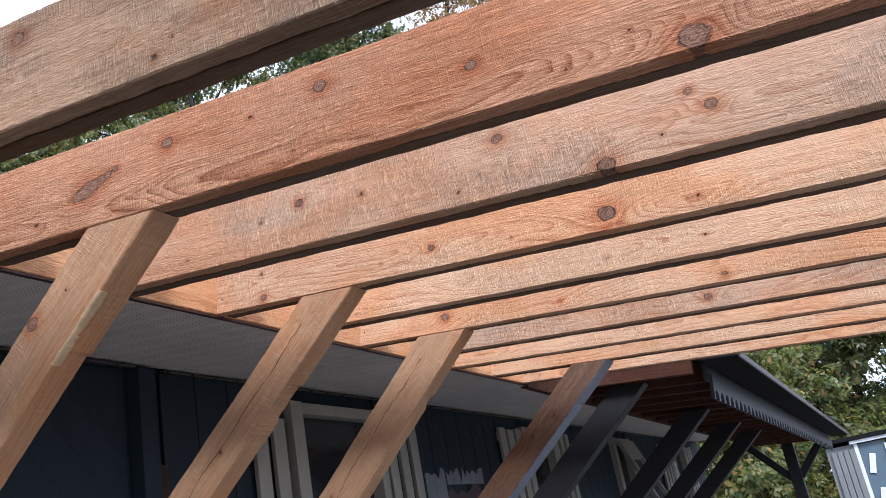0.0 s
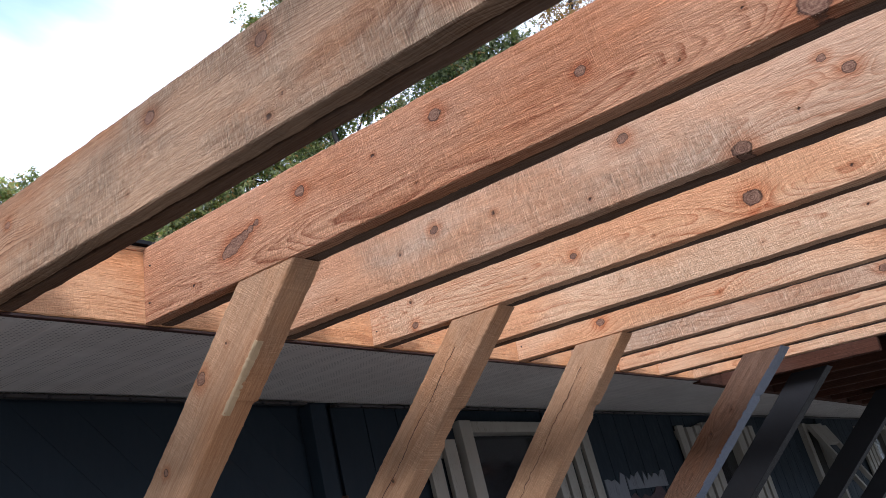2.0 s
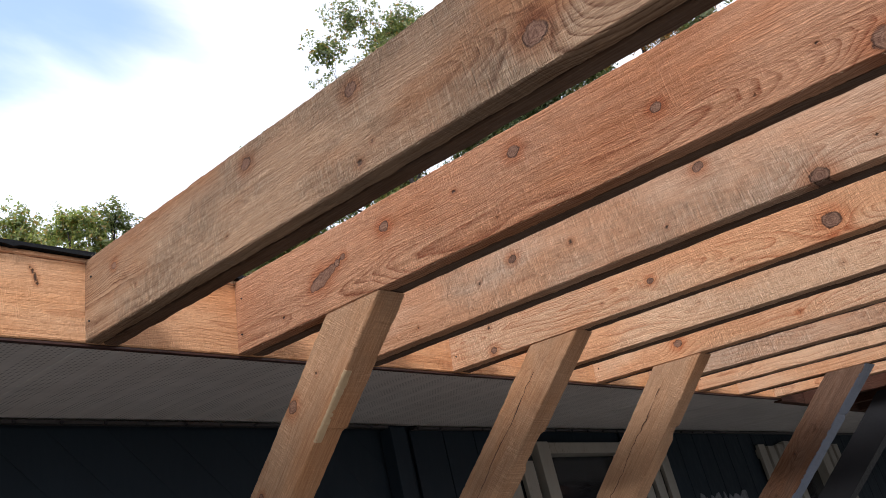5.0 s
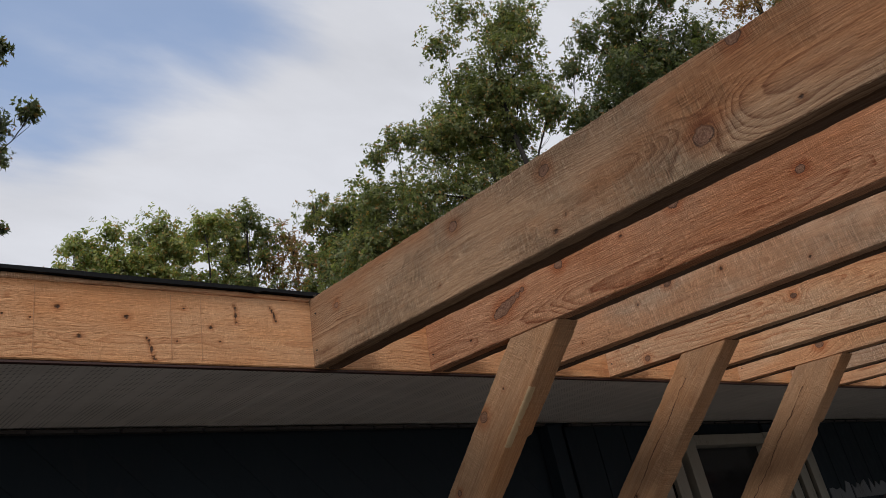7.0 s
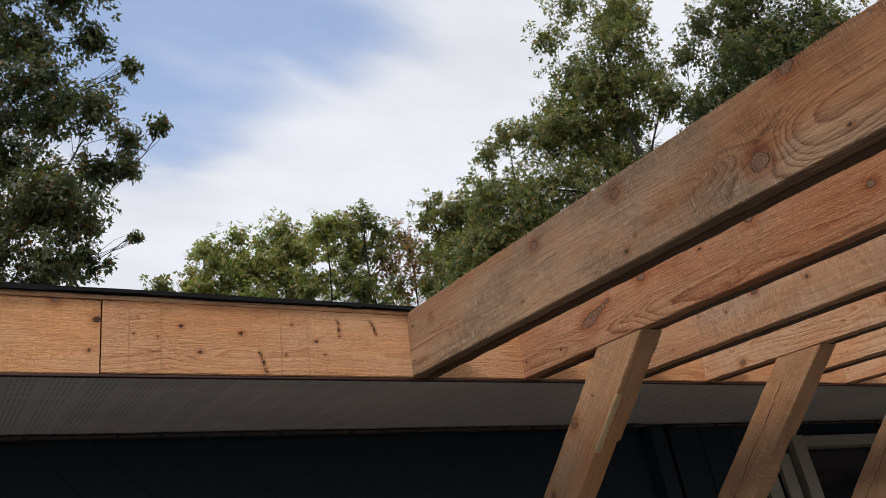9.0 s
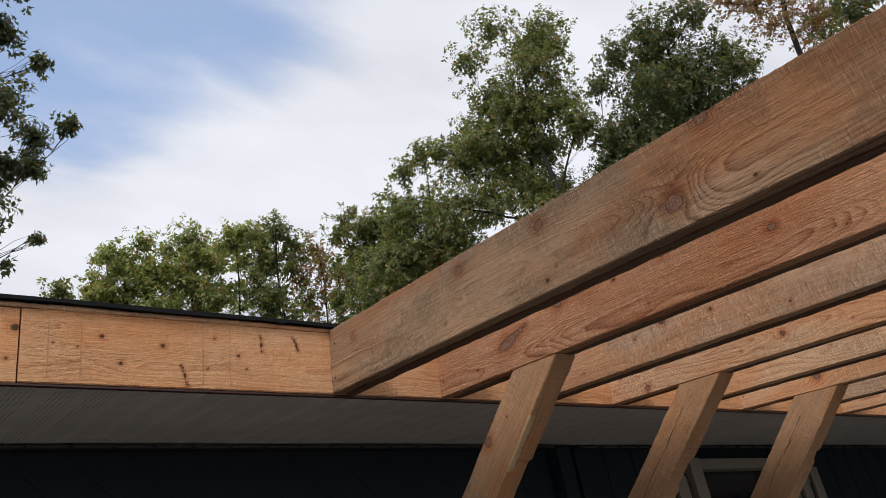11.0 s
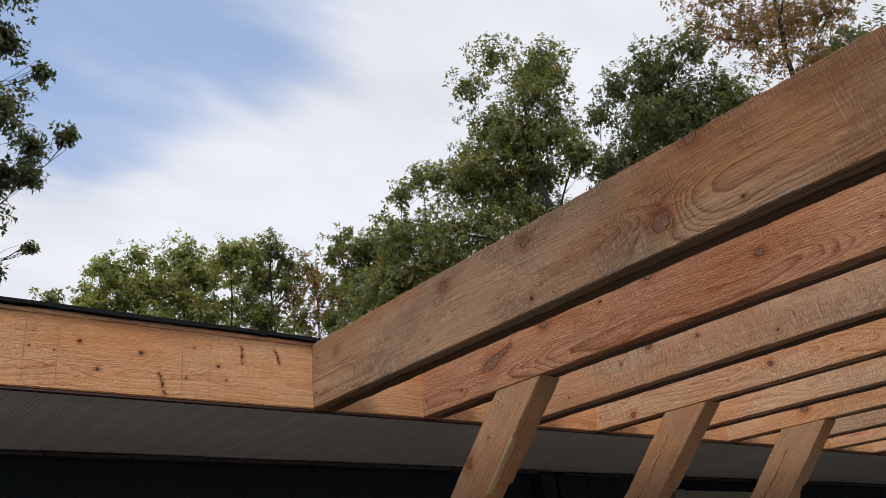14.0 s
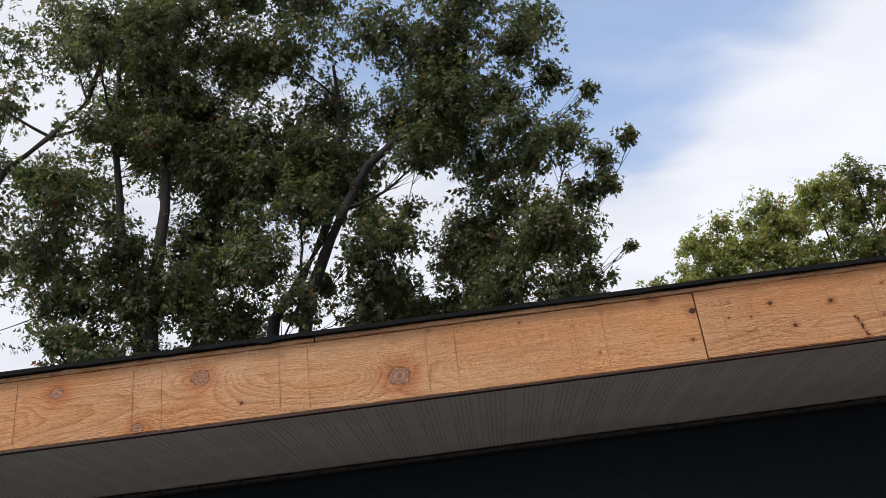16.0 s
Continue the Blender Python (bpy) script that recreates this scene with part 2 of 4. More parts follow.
# rear ply of the rafters: underside shade put into a darker wood colour
W_SHADE_PLY = wood("shade_brown_ply_wood", (0.20, 0.13, 0.088), (0.10, 0.058, 0.038), (0.15, 0.105, 0.08), saw=0.5)
W_DECK = wood("red_stained_boards", (0.10, 0.046, 0.03), (0.055, 0.025, 0.016), (0.08, 0.04, 0.027), saw=0.2)


def paint(name, color, rough=0.6, wear=(0.5, 0.45, 0.4), amount=0.25, scale=9.0, grain=(1, 1, 1), relief=0.25, spec=0.5):
    n = Nodes(name)
    big, fine = n.noise(scale, 4, 0.6, grain), n.noise(scale * 14, 3, 0.6, grain)
    col = n.mix(n.rng(big, 0.35, 0.7, 0.0, 0.5), color, tuple(0.72 * c for c in color))
    col = n.mix(n.rng(n.math("MULTIPLY", big, fine), 0.3, 0.42, 0.0, amount, True), col, wear)
    return n.done(col, n.rng(fine, 0.3, 0.7, rough - 0.1, rough + 0.12), fine, relief, 0.002, spec=spec)


M_WALL = paint("black_wall_paint", (0.020, 0.030, 0.040), 0.6, (0.034, 0.038, 0.045), 0.3, 3.0, (1, 1, 0.3), spec=0.12)
M_DARK = paint("charcoal_timber_paint", (0.024, 0.024, 0.026), 0.55, (0.045, 0.027, 0.025), 0.3, 6.0, spec=0.25)
M_SLATE = paint("blue_grey_timber_paint", (0.16, 0.19, 0.25), 0.42, (0.1, 0.1, 0.11), 0.3, 6.0)
M_CREAM = paint("chipped_cream_paint", (0.31, 0.292, 0.245), 0.55, (0.14, 0.10, 0.07), 0.55, 14.0, (1, 1, 0.25))
M_WHITE = paint("white_trim_paint", (0.62, 0.63, 0.64), 0.5, (0.4, 0.4, 0.4), 0.3)
M_VALANCE = paint("grey_valance_paint", (0.05, 0.057, 0.064), 0.55, (0.1, 0.1, 0.1), 0.5, 5.0)
M_SHEDBLUE = paint("slate_blue_wall_paint", (0.08, 0.12, 0.15), 0.6, (0.12, 0.15, 0.17), 0.3, 4.0)
M_SHEDPALE = paint("pale_grey_wall_paint", (0.16, 0.165, 0.16), 0.6, (0.2, 0.2, 0.19), 0.3, 3.0)
M_PATCHW = paint("thin_grey_white_paint", (0.17, 0.18, 0.20), 0.6, (0.05, 0.05, 0.06), 0.6, 7.0, (1, 1, 0.2))
M_PATCHR = paint("maroon_wall_paint", (0.045, 0.018, 0.022), 0.6, (0.02, 0.012, 0.014), 0.5, 6.0)
M_RUST = paint("red_brown_trim_paint", (0.055, 0.022, 0.016), 0.5, (0.12, 0.06, 0.04), 0.3)
M_PENCIL = paint("pencil_grey", (0.47, 0.255, 0.135), 0.8, (0.3, 0.2, 0.12), 0.5, 60.0)
M_TRIM = paint("dark_trim_paint", (0.035, 0.03, 0.028), 0.5, (0.12, 0.1, 0.08), 0.4)
M_CHAMFER = paint("pale_cut_wood", (0.55, 0.39, 0.22), 0.8, (0.36, 0.25, 0.14), 0.6, 40.0, (0.15, 1, 1))
M_CRACK = paint("shadowed_wood_fibre", (0.075, 0.042, 0.026), 0.9, (0.14, 0.08, 0.05), 0.3, 60.0)


def soffit_material():
    """Grey metal with fields of small punched holes between plain strips."""
    n = Nodes("perforated_grey_metal")
    x, y, z = n.sep()
    P = 0.0135
    cx = n.math("SUBTRACT", n.math("FRACT", n.math("DIVIDE", x, P)), 0.5)
    cy = n.math("SUBTRACT", n.math("FRACT", n.math("DIVIDE", y, P)), 0.5)
    d = n.math("SQRT", n.math("ADD", n.math("MULTIPLY", cx, cx), n.math("MULTIPLY", cy, cy)))
    hole = n.rng(d, 0.17, 0.25, 1.0, 0.0)
    dirt = n.noise(3.5, 4, 0.6, (0.6, 1.6, 1))
    col = n.mix(n.rng(dirt, 0.35, 0.7, 0.0, 1.0), (0.68, 0.64, 0.595), (0.55, 0.515, 0.475))
    col = n.mix(n.rng(n.noise(60, 3, 0.6), 0.5, 0.75, 0.0, 0.25), col, (0.42, 0.38, 0.34))
    field = n.rng(n.math("ABSOLUTE", n.math("SUBTRACT", n.math("FRACT", n.math("DIVIDE", x, 0.1)), 0.5)), 0.335, 0.345, 1.0, 0.0)
    hole = n.math("MULTIPLY", hole, field)
    col = n.mix(hole, col, (0.2, 0.19, 0.175))
    return n.done(col, 0.5, n.math("MULTIPLY", hole, -1.0), 0.05, 0.001)


M_SOFFIT = soffit_material()


def roofing_material():
    n = Nodes("black_roofing")
    g = n.noise(500, 2, 0.6)
    col = n.mix(n.rng(g, 0.4, 0.7, 0.0, 1.0), (0.006, 0.0065, 0.007), (0.018, 0.018, 0.019))
    return n.done(col, 0.95, n.noise(40, 4, 0.6), 0.5, 0.004, spec=0.1)


M_ROOF = roofing_material()


def ground_material():
    n = Nodes("gravel_and_grass")
    big, fine = n.noise(0.25, 5, 0.6), n.noise(9, 5, 0.65)
    col = n.mix(n.rng(big, 0.5, 0.68, 0.0, 1.0, True), (0.17, 0.157, 0.143), (0.075, 0.09, 0.042))
    col = n.mix(n.rng(fine, 0.35, 0.7, 0.0, 0.6), col, (0.10, 0.09, 0.08))
    return n.done(col, 0.95, fine, 0.6, 0.03)


M_GROUND = ground_material()


def bark_material():
    n = Nodes("dark_bark")
    f = n.noise(14, 5, 0.65, (1, 1, 0.18))
    col = n.mix(n.rng(f, 0.35, 0.65, 0.0, 1.0), (0.010, 0.008, 0.007), (0.034, 0.028, 0.024))
    return n.done(col, 0.9, f, 0.8, 0.03)


M_BARK = bark_material()


def leaf_material(name, a, b, c, turn, share=0.12):
    """Foliage: greens a to b, some leaves c, a few of them turning to autumn colour."""
    n = Nodes(name)
    isl = n.nt.nodes.new("ShaderNodeNewGeometry").outputs["Random Per Island"]
    col = n.ramp(isl, (0.0, a), (0.5, b), (1.0 - share, c), (1.0 - share * 0.5, turn))
    clump = n.noise(0.55, 3, 0.6)
    col = n.mix(n.rng(clump, 0.38, 0.66, 0.0, 0.75), col, n.mix(1.0, col, (1.12, 1.03, 0.82), "MULTIPLY"))
    n.done(col, 0.42, spec=0.5)
    tr = n.nt.nodes.new("ShaderNodeBsdfTranslucent")
    n.link(n.mix(1.0, col, (1.15, 1.25, 0.75), "MULTIPLY"), tr.inputs[0])
    mx = n.nt.nodes.new("ShaderNodeMixShader")
    mx.inputs[0].default_value = 0.54
    n.link(n.bsdf.outputs[0], mx.inputs[1])
    n.link(tr.outputs[0], mx.inputs[2])
    n.link(mx.outputs[0], n.out.inputs[0])
    return n.mat


L_OAK = leaf_material("dark_oak_leaves", (0.052, 0.068, 0.040), (0.105, 0.128, 0.070), (0.18, 0.195, 0.105), (0.27, 0.13, 0.06), 0.06)
L_DEEP = leaf_material("deep_green_leaves", (0.060, 0.082, 0.040), (0.125, 0.155, 0.070), (0.19, 0.205, 0.09), (0.30, 0.17, 0.07), 0.08)
L_GREEN = leaf_material("mid_green_leaves", (0.088, 0.116, 0.053), (0.18, 0.215, 0.09), (0.30, 0.31, 0.125), (0.38, 0.22, 0.085), 0.12)
L_YELLOW = leaf_material("yellow_green_leaves", (0.15, 0.20, 0.085), (0.29, 0.335, 0.135), (0.43, 0.435, 0.175), (0.44, 0.27, 0.10), 0.14)
L_BROWN = leaf_material("russet_leaves", (0.19, 0.135, 0.066), (0.29, 0.165, 0.07), (0.22, 0.195, 0.085), (0.37, 0.16, 0.062), 0.3)


def glass_material():
    n = Nodes("dusty_window_glass")
    return n.done((0.02, 0.022, 0.025), n.rng(n.noise(7, 4, 0.6), 0.3, 0.7, 0.05, 0.22), spec=0.6)


M_GLASS = glass_material()


# ---- shape helpers ----
def value_noise(x, y, seed):
    """Smooth noise in -1..1 on arrays."""
    tab = np.random.RandomState(seed).uniform(-1, 1, (64, 64))
    xi, yi = np.floor(x).astype(int), np.floor(y).astype(int)
    fx, fy = x - xi, y - yi
    fx, fy = fx * fx * (3 - 2 * fx), fy * fy * (3 - 2 * fy)
    g = lambda i, j: tab[i % 64, j % 64]
    return ((g(xi, yi) * (1 - fx) + g(xi + 1, yi) * fx) * (1 - fy) + (g(xi, yi + 1) * (1 - fx) + g(xi + 1, yi + 1) * fx) * fy)


def grain_layers(me, D, knots, seed, arch=1.0):
    """Writes the board's ring field and its distance to the nearest knot into two layers."""
    n = len(me.vertices)
    co = np.empty(n * 3, np.float32)
    me.vertices.foreach_get("co", co)
    u, w, v = co.reshape(-1, 3).astype(float).T
    rs = np.random.RandomState(seed)
    near, pin = np.full(n, 9.0), np.full(n, 9.0)
    vv, loops = v.copy(), np.zeros(n)
    for (ku, kv, r) in knots:
        du, dv = u - ku, v - kv
        if r < 0.0066 or r == 0.0101:
            pin = np.minimum(pin, np.hypot(du / 1.2, dv) / max(r, 0.0034 if D > 0.15 else 0.0))
        else:
            near = np.minimum(near, np.hypot(du / 1.2, dv) / r)
        R = max(r, 0.004)
        crowd = sum(abs(q[0] - ku) < 0.04 and abs(q[1] - kv) < 0.03 for q in knots)
        vv += 1 / crowd * 1.5 * R * np.exp(-(du / (8 * R)) ** 2 - (dv / (6 * R)) ** 2) * np.sign(D / 2 - kv)
        if r > 0.0085 and r != 0.0101:
            lop = 1 + 0.5 * np.tanh(du / (3 * R)) * rs.choice((-1, 1))
            loops += 1 / crowd * 1.9 * R * np.exp(-np.sqrt((du / (5.5 * R * lop)) ** 2 + ((dv - 0.12 * du) / (2.4 * R)) ** 2 + 0.02))
    pith = D * rs.uniform(0.25, 0.75) + 0.035 * value_noise(u * 0.9, u * 0 + 3.3, seed) + 0.008 * value_noise(u * 6, u * 0, seed + 1)
    depth = 0.035 + arch * 0.03 * value_noise(u * 0.8 + 7, u * 0 + 1.5, seed + 2) + w
    g = np.sqrt((vv - pith) ** 2 + depth ** 2) + 0.55 * vv + loops + 0.0018 * value_noise(u * 6, v * 45, seed + 3) + 0.0006 * value_noise(u * 30, v * 120, seed + 4)
    for nm, arr in (("grain", g), ("knot", near), ("pin", pin)):
        a = me.attributes.new(nm, "FLOAT", "POINT")
        a.data.foreach_set("value", arr.astype(np.float32))


def board_mesh(name, L, D, T, knots=(), seed=1, step=0.012, rough=0.0008, wane=(), arch=1.0):
    """A sawn board: x along it, y through it (its good face at y = 0), z across. wane: stretches (from, to, depth) of the
    far lower edge that bark or a chisel has taken off."""
    nu, nv, nt = max(2, int(L / step)), max(4, int(D / step)), 3
    c = 0.003
    ring = [(0, v) for v in np.linspace(c, D - c, nv)] + [(w, D) for w in np.linspace(c, T - c, nt)]
    ring += [(T, v) for v in np.linspace(D - c, c, max(4, nv // 3))] + [(w, 0) for w in np.linspace(T - c, c, nt)]
    ring = np.array(ring)
    P = len(ring)
    us = np.linspace(0, L, nu + 1)
    U = np.repeat(us, P)
    W, V = np.tile(ring[:, 0], nu + 1), np.tile(ring[:, 1], nu + 1)
    for (a, b, dep) in wane:
        k = dep * np.clip((U - a) / 0.012, 0, 1) * np.clip((b - U) / 0.02, 0, 1) * (1 + 0.15 * value_noise(U * 30, U * 0, seed + 9))
        near = np.clip((V - (D - 0.05)) / 0.05, 0, 1) * np.clip(W / T, 0, 1)
        V = V - k * near * 0.9
        W = W - k * near * 0.9
    e = rough * (value_noise(U * 120, V * 90 + W * 90, seed + 5) + 1.2 * value_noise(U * 18, V * 12 + W * 30, seed + 6))
    out_v, out_w = np.where(V > D / 2, 1, -1) * (np.abs(V - D / 2) > D / 2 - 0.008), np.where(W > T / 2, 1, -1)
    bow = 0.0012 * value_noise(U * 0.7, U * 0 + 0.5, seed + 7)
    co = np.stack([U, W + e * out_w * 0.6, V + e * out_v * 1.0 + bow], 1)
    i, j = np.meshgrid(np.arange(nu), np.arange(P), indexing="ij")
    j2 = (j + 1) % P
    F = np.stack([i * P + j, (i + 1) * P + j, (i + 1) * P + j2, i * P + j2], -1).reshape(-1, 4)
    me = bpy.data.meshes.new(name)
    caps = [list(range(P)), [nu * P + k for k in range(P)][::-1]]
    me.from_pydata(co.tolist(), [], F.tolist() + caps)
    me.update()
    grain_layers(me, D, knots, seed, arch)
    return me


def box(bm, x0, x1, y0, y1, z0, z1, bevel=0.0):
    m = Matrix.Translation(((x0 + x1) / 2, (y0 + y1) / 2, (z0 + z1) / 2)) @ Matrix.Diagonal((x1 - x0, y1 - y0, z1 - z0, 1))
    vs = bmesh.ops.create_cube(bm, size=1.0, matrix=m)["verts"]
    if bevel:
        es = list({e for v in vs for e in v.link_edges})
        bmesh.ops.bevel(bm, geom=es, offset=bevel, segments=2, affect="EDGES", profile=0.6)


def mesh_of(name, bm, material):
    me = bpy.data.meshes.new(name)
    bm.to_mesh(me)
    bm.free()
    me.materials.append(material)
    return me


def part(name, bm, material, parent=None, label=""):
    ob = new(name, mesh_of(name, bm, material) if isinstance(bm, bmesh.types.BMesh) else bm)
    if not isinstance(bm, bmesh.types.BMesh) and material is not None and not bm.materials:
        bm.materials.append(material)
    if parent is not None:
        ob.parent = parent
    return tagged(ob, label) if label else ob


def box_part(name, dims, material, parent=None, bevel=0.004, label=""):
    bm = bmesh.new()
    box(bm, *dims, bevel)
    return part(name, bm, material, parent, label)


H = 2.40          # underside of ledger and rafters
DEPTH = 0.203     # a full eight inches
STEP = 0.406      # rafter spacing
WALL = 0.785      # face of the house wall
X_END = 11.6      # far end of the house

# ---- ground ----
bm = bmesh.new()
bmesh.ops.create_grid(bm, x_segments=80, y_segments=80, size=450)
for v in bm.verts:
    r = v.co.length
    v.co.z = 0.0 if r < 30 else 0.012 * (r - 30) * (1 + 0.4 * noise.noise(v.co * 0.02))
tagged(part("ground", bm, M_GROUND), "dark gravel yard with patches of grass", "ground", kind="structure")

# ---- house ----
WINDOWS = ((2.60, 3.30), (5.40, 5.95), (7.62, 8.10), (9.75, 10.5))
SILL, HEAD, TOP = 0.95, 2.345, 2.50
house_wall = new("wall_house")
tagged(house_wall, "house wall of boards painted matt black under the eave", "wall", kind="structure")
edges = [-7.0] + [x for w in WINDOWS for x in w] + [X_END]
for a, b in zip(edges[::2], edges[1::2]):
    box_part("wall_panel", (a, b, WALL + 0.02, WALL + 0.16, 0, TOP), M_WALL, house_wall, 0.0)
for a, b in WINDOWS:
    box_part("wall_panel", (a, b, WALL + 0.02, WALL + 0.16, 0, SILL), M_WALL, house_wall, 0.0)
    box_part("wall_panel", (a, b, WALL + 0.02, WALL + 0.16, HEAD, TOP), M_WALL, house_wall, 0.0)
box_part("wall_panel", (X_END - 0.15, X_END, WALL + 0.16, 7, 0, TOP), M_WALL, house_wall, 0.0)
box_part("wall_panel", (-7, -6.85, WALL + 0.16, 7, 0, TOP), M_WALL, house_wall, 0.0)
box_part("wall_panel", (-7, X_END, 7, 7.15, 0, TOP), M_WALL, house_wall, 0.0)
tagged(box_part("floor_house", (-6.85, X_END - 0.15, WALL + 0.16, 7, 0.02, 0.3), M_WALL, None, 0.0), "dark unlit floor inside the house", "floor", kind="structure")


def strip_in_rect(x0, x1, z0, z1, off, wide, angle, y0, y1):
    """A board of a slanting cladding, cut off at a rectangle's sides."""
    b = bmesh.new()
    box(b, -6, 6, y0, y1, 0, wide - 0.0025)
    bmesh.ops.transform(b, matrix=Matrix.Translation((x0 + off, 0, z0)) @ Matrix.Rotation(-angle, 4, "Y"), verts=b.verts)
    for co, no in (((x0, 0, 0), (-1, 0, 0)), ((x1, 0, 0), (1, 0, 0)), ((0, 0, z0), (0, 0, -1)), ((0, 0, z1), (0, 0, 1))):
        r = bmesh.ops.bisect_plane(b, geom=b.verts[:] + b.edges[:] + b.faces[:], plane_co=co, plane_no=no, clear_outer=True)
        es = [e for e in r["geom_cut"] if isinstance(e, bmesh.types.BMEdge)]
        if es:
            bmesh.ops.edgeloop_fill(b, edges=es)
    if not b.verts:
        b.free()
        return None
    return b


for k in range(46):
    b = strip_in_rect(-3.4, 1.58, 0.9, TOP - 0.035, -1.6 + k * 0.2, 0.1426, radians(-45), WALL + 0.011, WALL + 0.019)
    if b:
        part("wall_board", b, M_WALL, house_wall)
for x in np.arange(1.76, X_END - 0.1, 0.2):
    if any(a - 0.02 < x + 0.19 and x < b + 0.02 for a, b in WINDOWS):
        continue
    box_part("wall_board", (x, x + 0.194, WALL + 0.002, WALL + 0.019, 0.5, TOP - 0.03), M_WALL, house_wall, 0.003)
box_part("corner_board", (1.60, 1.685, WALL - 0.05, WALL + 0.018, 0.3, TOP - 0.036), M_WALL, house_wall, 0.004)
box_part("corner_board", (1.688, 1.752, WALL - 0.02, WALL + 0.018, 0.3, 2.1), W_STAIN, house_wall, 0.004)


def ragged_patch(x0, x1, z0, z1, seed, teeth):
    """A brushed patch of paint with a ragged upper edge."""
    rs = random.Random(seed)
    b = bmesh.new()
    top = []
    for k in range(teeth + 1):
        top.append((x0 + (x1 - x0) * k / teeth, z1 - (rs.uniform(0, 0.07) if k % 2 else rs.uniform(0.02, 0.11))))
    lo = [b.verts.new((x, WALL - 0.003, z0)) for x, z in top]
    hi = [b.verts.new((x, WALL - 0.003, z)) for x, z in top]
    for k in range(teeth):
        b.faces.new((lo[k], lo[k + 1], hi[k + 1], hi[k]))
    r = bmesh.ops.extrude_face_region(b, geom=b.faces[:])
    bmesh.ops.translate(b, vec=(0, 0.006, 0), verts=[g for g in r["geom"] if isinstance(g, bmesh.types.BMVert)])
    bmesh.ops.recalc_face_normals(b, faces=b.faces)
    return b


part("paint_patch", ragged_patch(3.81, 4.06, 1.2, 2.11, 3, 6), M_PATCHW, house_wall, "thin grey-white brush strokes")
part("paint_patch", ragged_patch(4.064, 4.62, 1.2, 2.03, 5, 9), M_PATCHR, house_wall, "dull maroon paint")
part("paint_patch", ragged_patch(4.08, 4.6, 2.0, 2.12, 8, 16), M_PATCHW, house_wall, "thin grey-white brush strokes")


def shutter(x0, x1, top, slats):
    """A slatted shutter: upright slats with gaps, on rails."""
    sh = new("shutter")
    w = (x1 - x0 + 0.045) / slats
    for k in range(slats):
        box_part("slat", (x0 + k * w, x0 + (k + 1) * w - 0.045, WALL - 0.035, WALL - 0.012, SILL - 0.05, top - 0.01 * (k % 2)), M_CREAM, sh, 0.003)
    for z in (top - 0.03, 1.55, SILL + 0.05):
        box_part("rail", (x0 + 0.006, x1 - 0.006, WALL - 0.0115, WALL + 0.0015, z - 0.06, z), M_CREAM, sh, 0.002)
    return tagged(sh, "slatted wooden shutter in chipped cream paint on a black wall", "shutter", group="window shutters")


for i, (a, b) in enumerate(WINDOWS):
    win = new("window_%d" % (i + 1))
    tagged(win, "wooden window with a chipped cream frame and dark glass", "window", kind="structure")
    y0, y1 = WALL - 0.045, WALL + 0.05
    box_part("frame", (a - 0.06, a + 0.03, y0, y1, SILL, HEAD + 0.06), M_CREAM, win, 0.004)
    box_part("frame", (b - 0.03, b + 0.04, y0, y1, SILL, HEAD + 0.06), M_CREAM, win, 0.004)
    box_part("frame", (a + 0.031, b - 0.031, y0 + 0.004, y1, HEAD, HEAD + 0.056), M_CREAM, win, 0.004)
    box_part("sill", (a - 0.08, b + 0.06, y0 - 0.03, y1, SILL - 0.05, SILL - 0.002), M_CREAM, win, 0.005)
    box_part("pane", (a + 0.031, b - 0.031, WALL + 0.025, WALL + 0.031, SILL, HEAD - 0.001), M_GLASS, win, 0.0)
    if i == 2:
        # the sash of this one stands open, hinged at its top
        sash = new("sash")
        sash.parent = win
        for d in ((a, a + 0.06, -0.02, 0.02, -0.75, 0), (b - 0.06, b, -0.02, 0.02, -0.75, 0), (a + 0.061, b - 0.061, -0.02, 0.02, -0.2, 0)):
            box_part("sash_rail", d, M_CREAM, sash, 0.004)
        sash.matrix_local = pose(0, WALL - 0.07, HEAD + 0.02, -22, 0, 0)
    elif i == 0:
        shutter(a - 0.33, a - 0.11, HEAD - 0.02, 2)
        shutter(b + 0.085, b + 0.425, HEAD + 0.0, 3)
    else:
        shutter(a - 0.46, a - 0.07, HEAD + 0.04, 3)
        shutter(b + 0.05, b + 0.39, HEAD + 0.04, 3)

# eave: ribbed soffit, its edge trim and fixings
soffit = new("soffit")
tagged(soffit, "perforated grey metal soffit under the eave", "soffit", kind="structure")
soffit.matrix_world = TILT


def soffit_panel_mesh(w, y0, y1):
    """One pan of the soffit: two flats with a V groove and a lapped seam."""
    b = bmesh.new()
    prof = [(0.0, 0.0016), (0.003, 0.0)]
    for q in (w / 3, 2 * w / 3):
        prof += [(q - 0.006, 0.0), (q - 0.002, 0.0006), (q + 0.002, 0.0006), (q + 0.006, 0.0)]
    prof += [(w - 0.001, 0.0), (w, 0.004)]
    for lo, hi in zip(prof, prof[1:]):
        b.faces.new([b.verts.new(p) for p in ((lo[0], y0, lo[1]), (lo[0], y1, lo[1]), (hi[0], y1, hi[1]), (hi[0], y0, hi[1]))])
    bmesh.ops.remove_doubles(b, verts=b.verts, dist=1e-5)
    r = bmesh.ops.extrude_face_region(b, geom=b.faces[:])
    bmesh.ops.translate(b, vec=(0, 0, 0.012), verts=[g for g in r["geom"] if isinstance(g, bmesh.types.BMVert)])
    bmesh.ops.recalc_face_normals(b, faces=b.faces)
    return mesh_of("soffit_panel", b, M_SOFFIT)


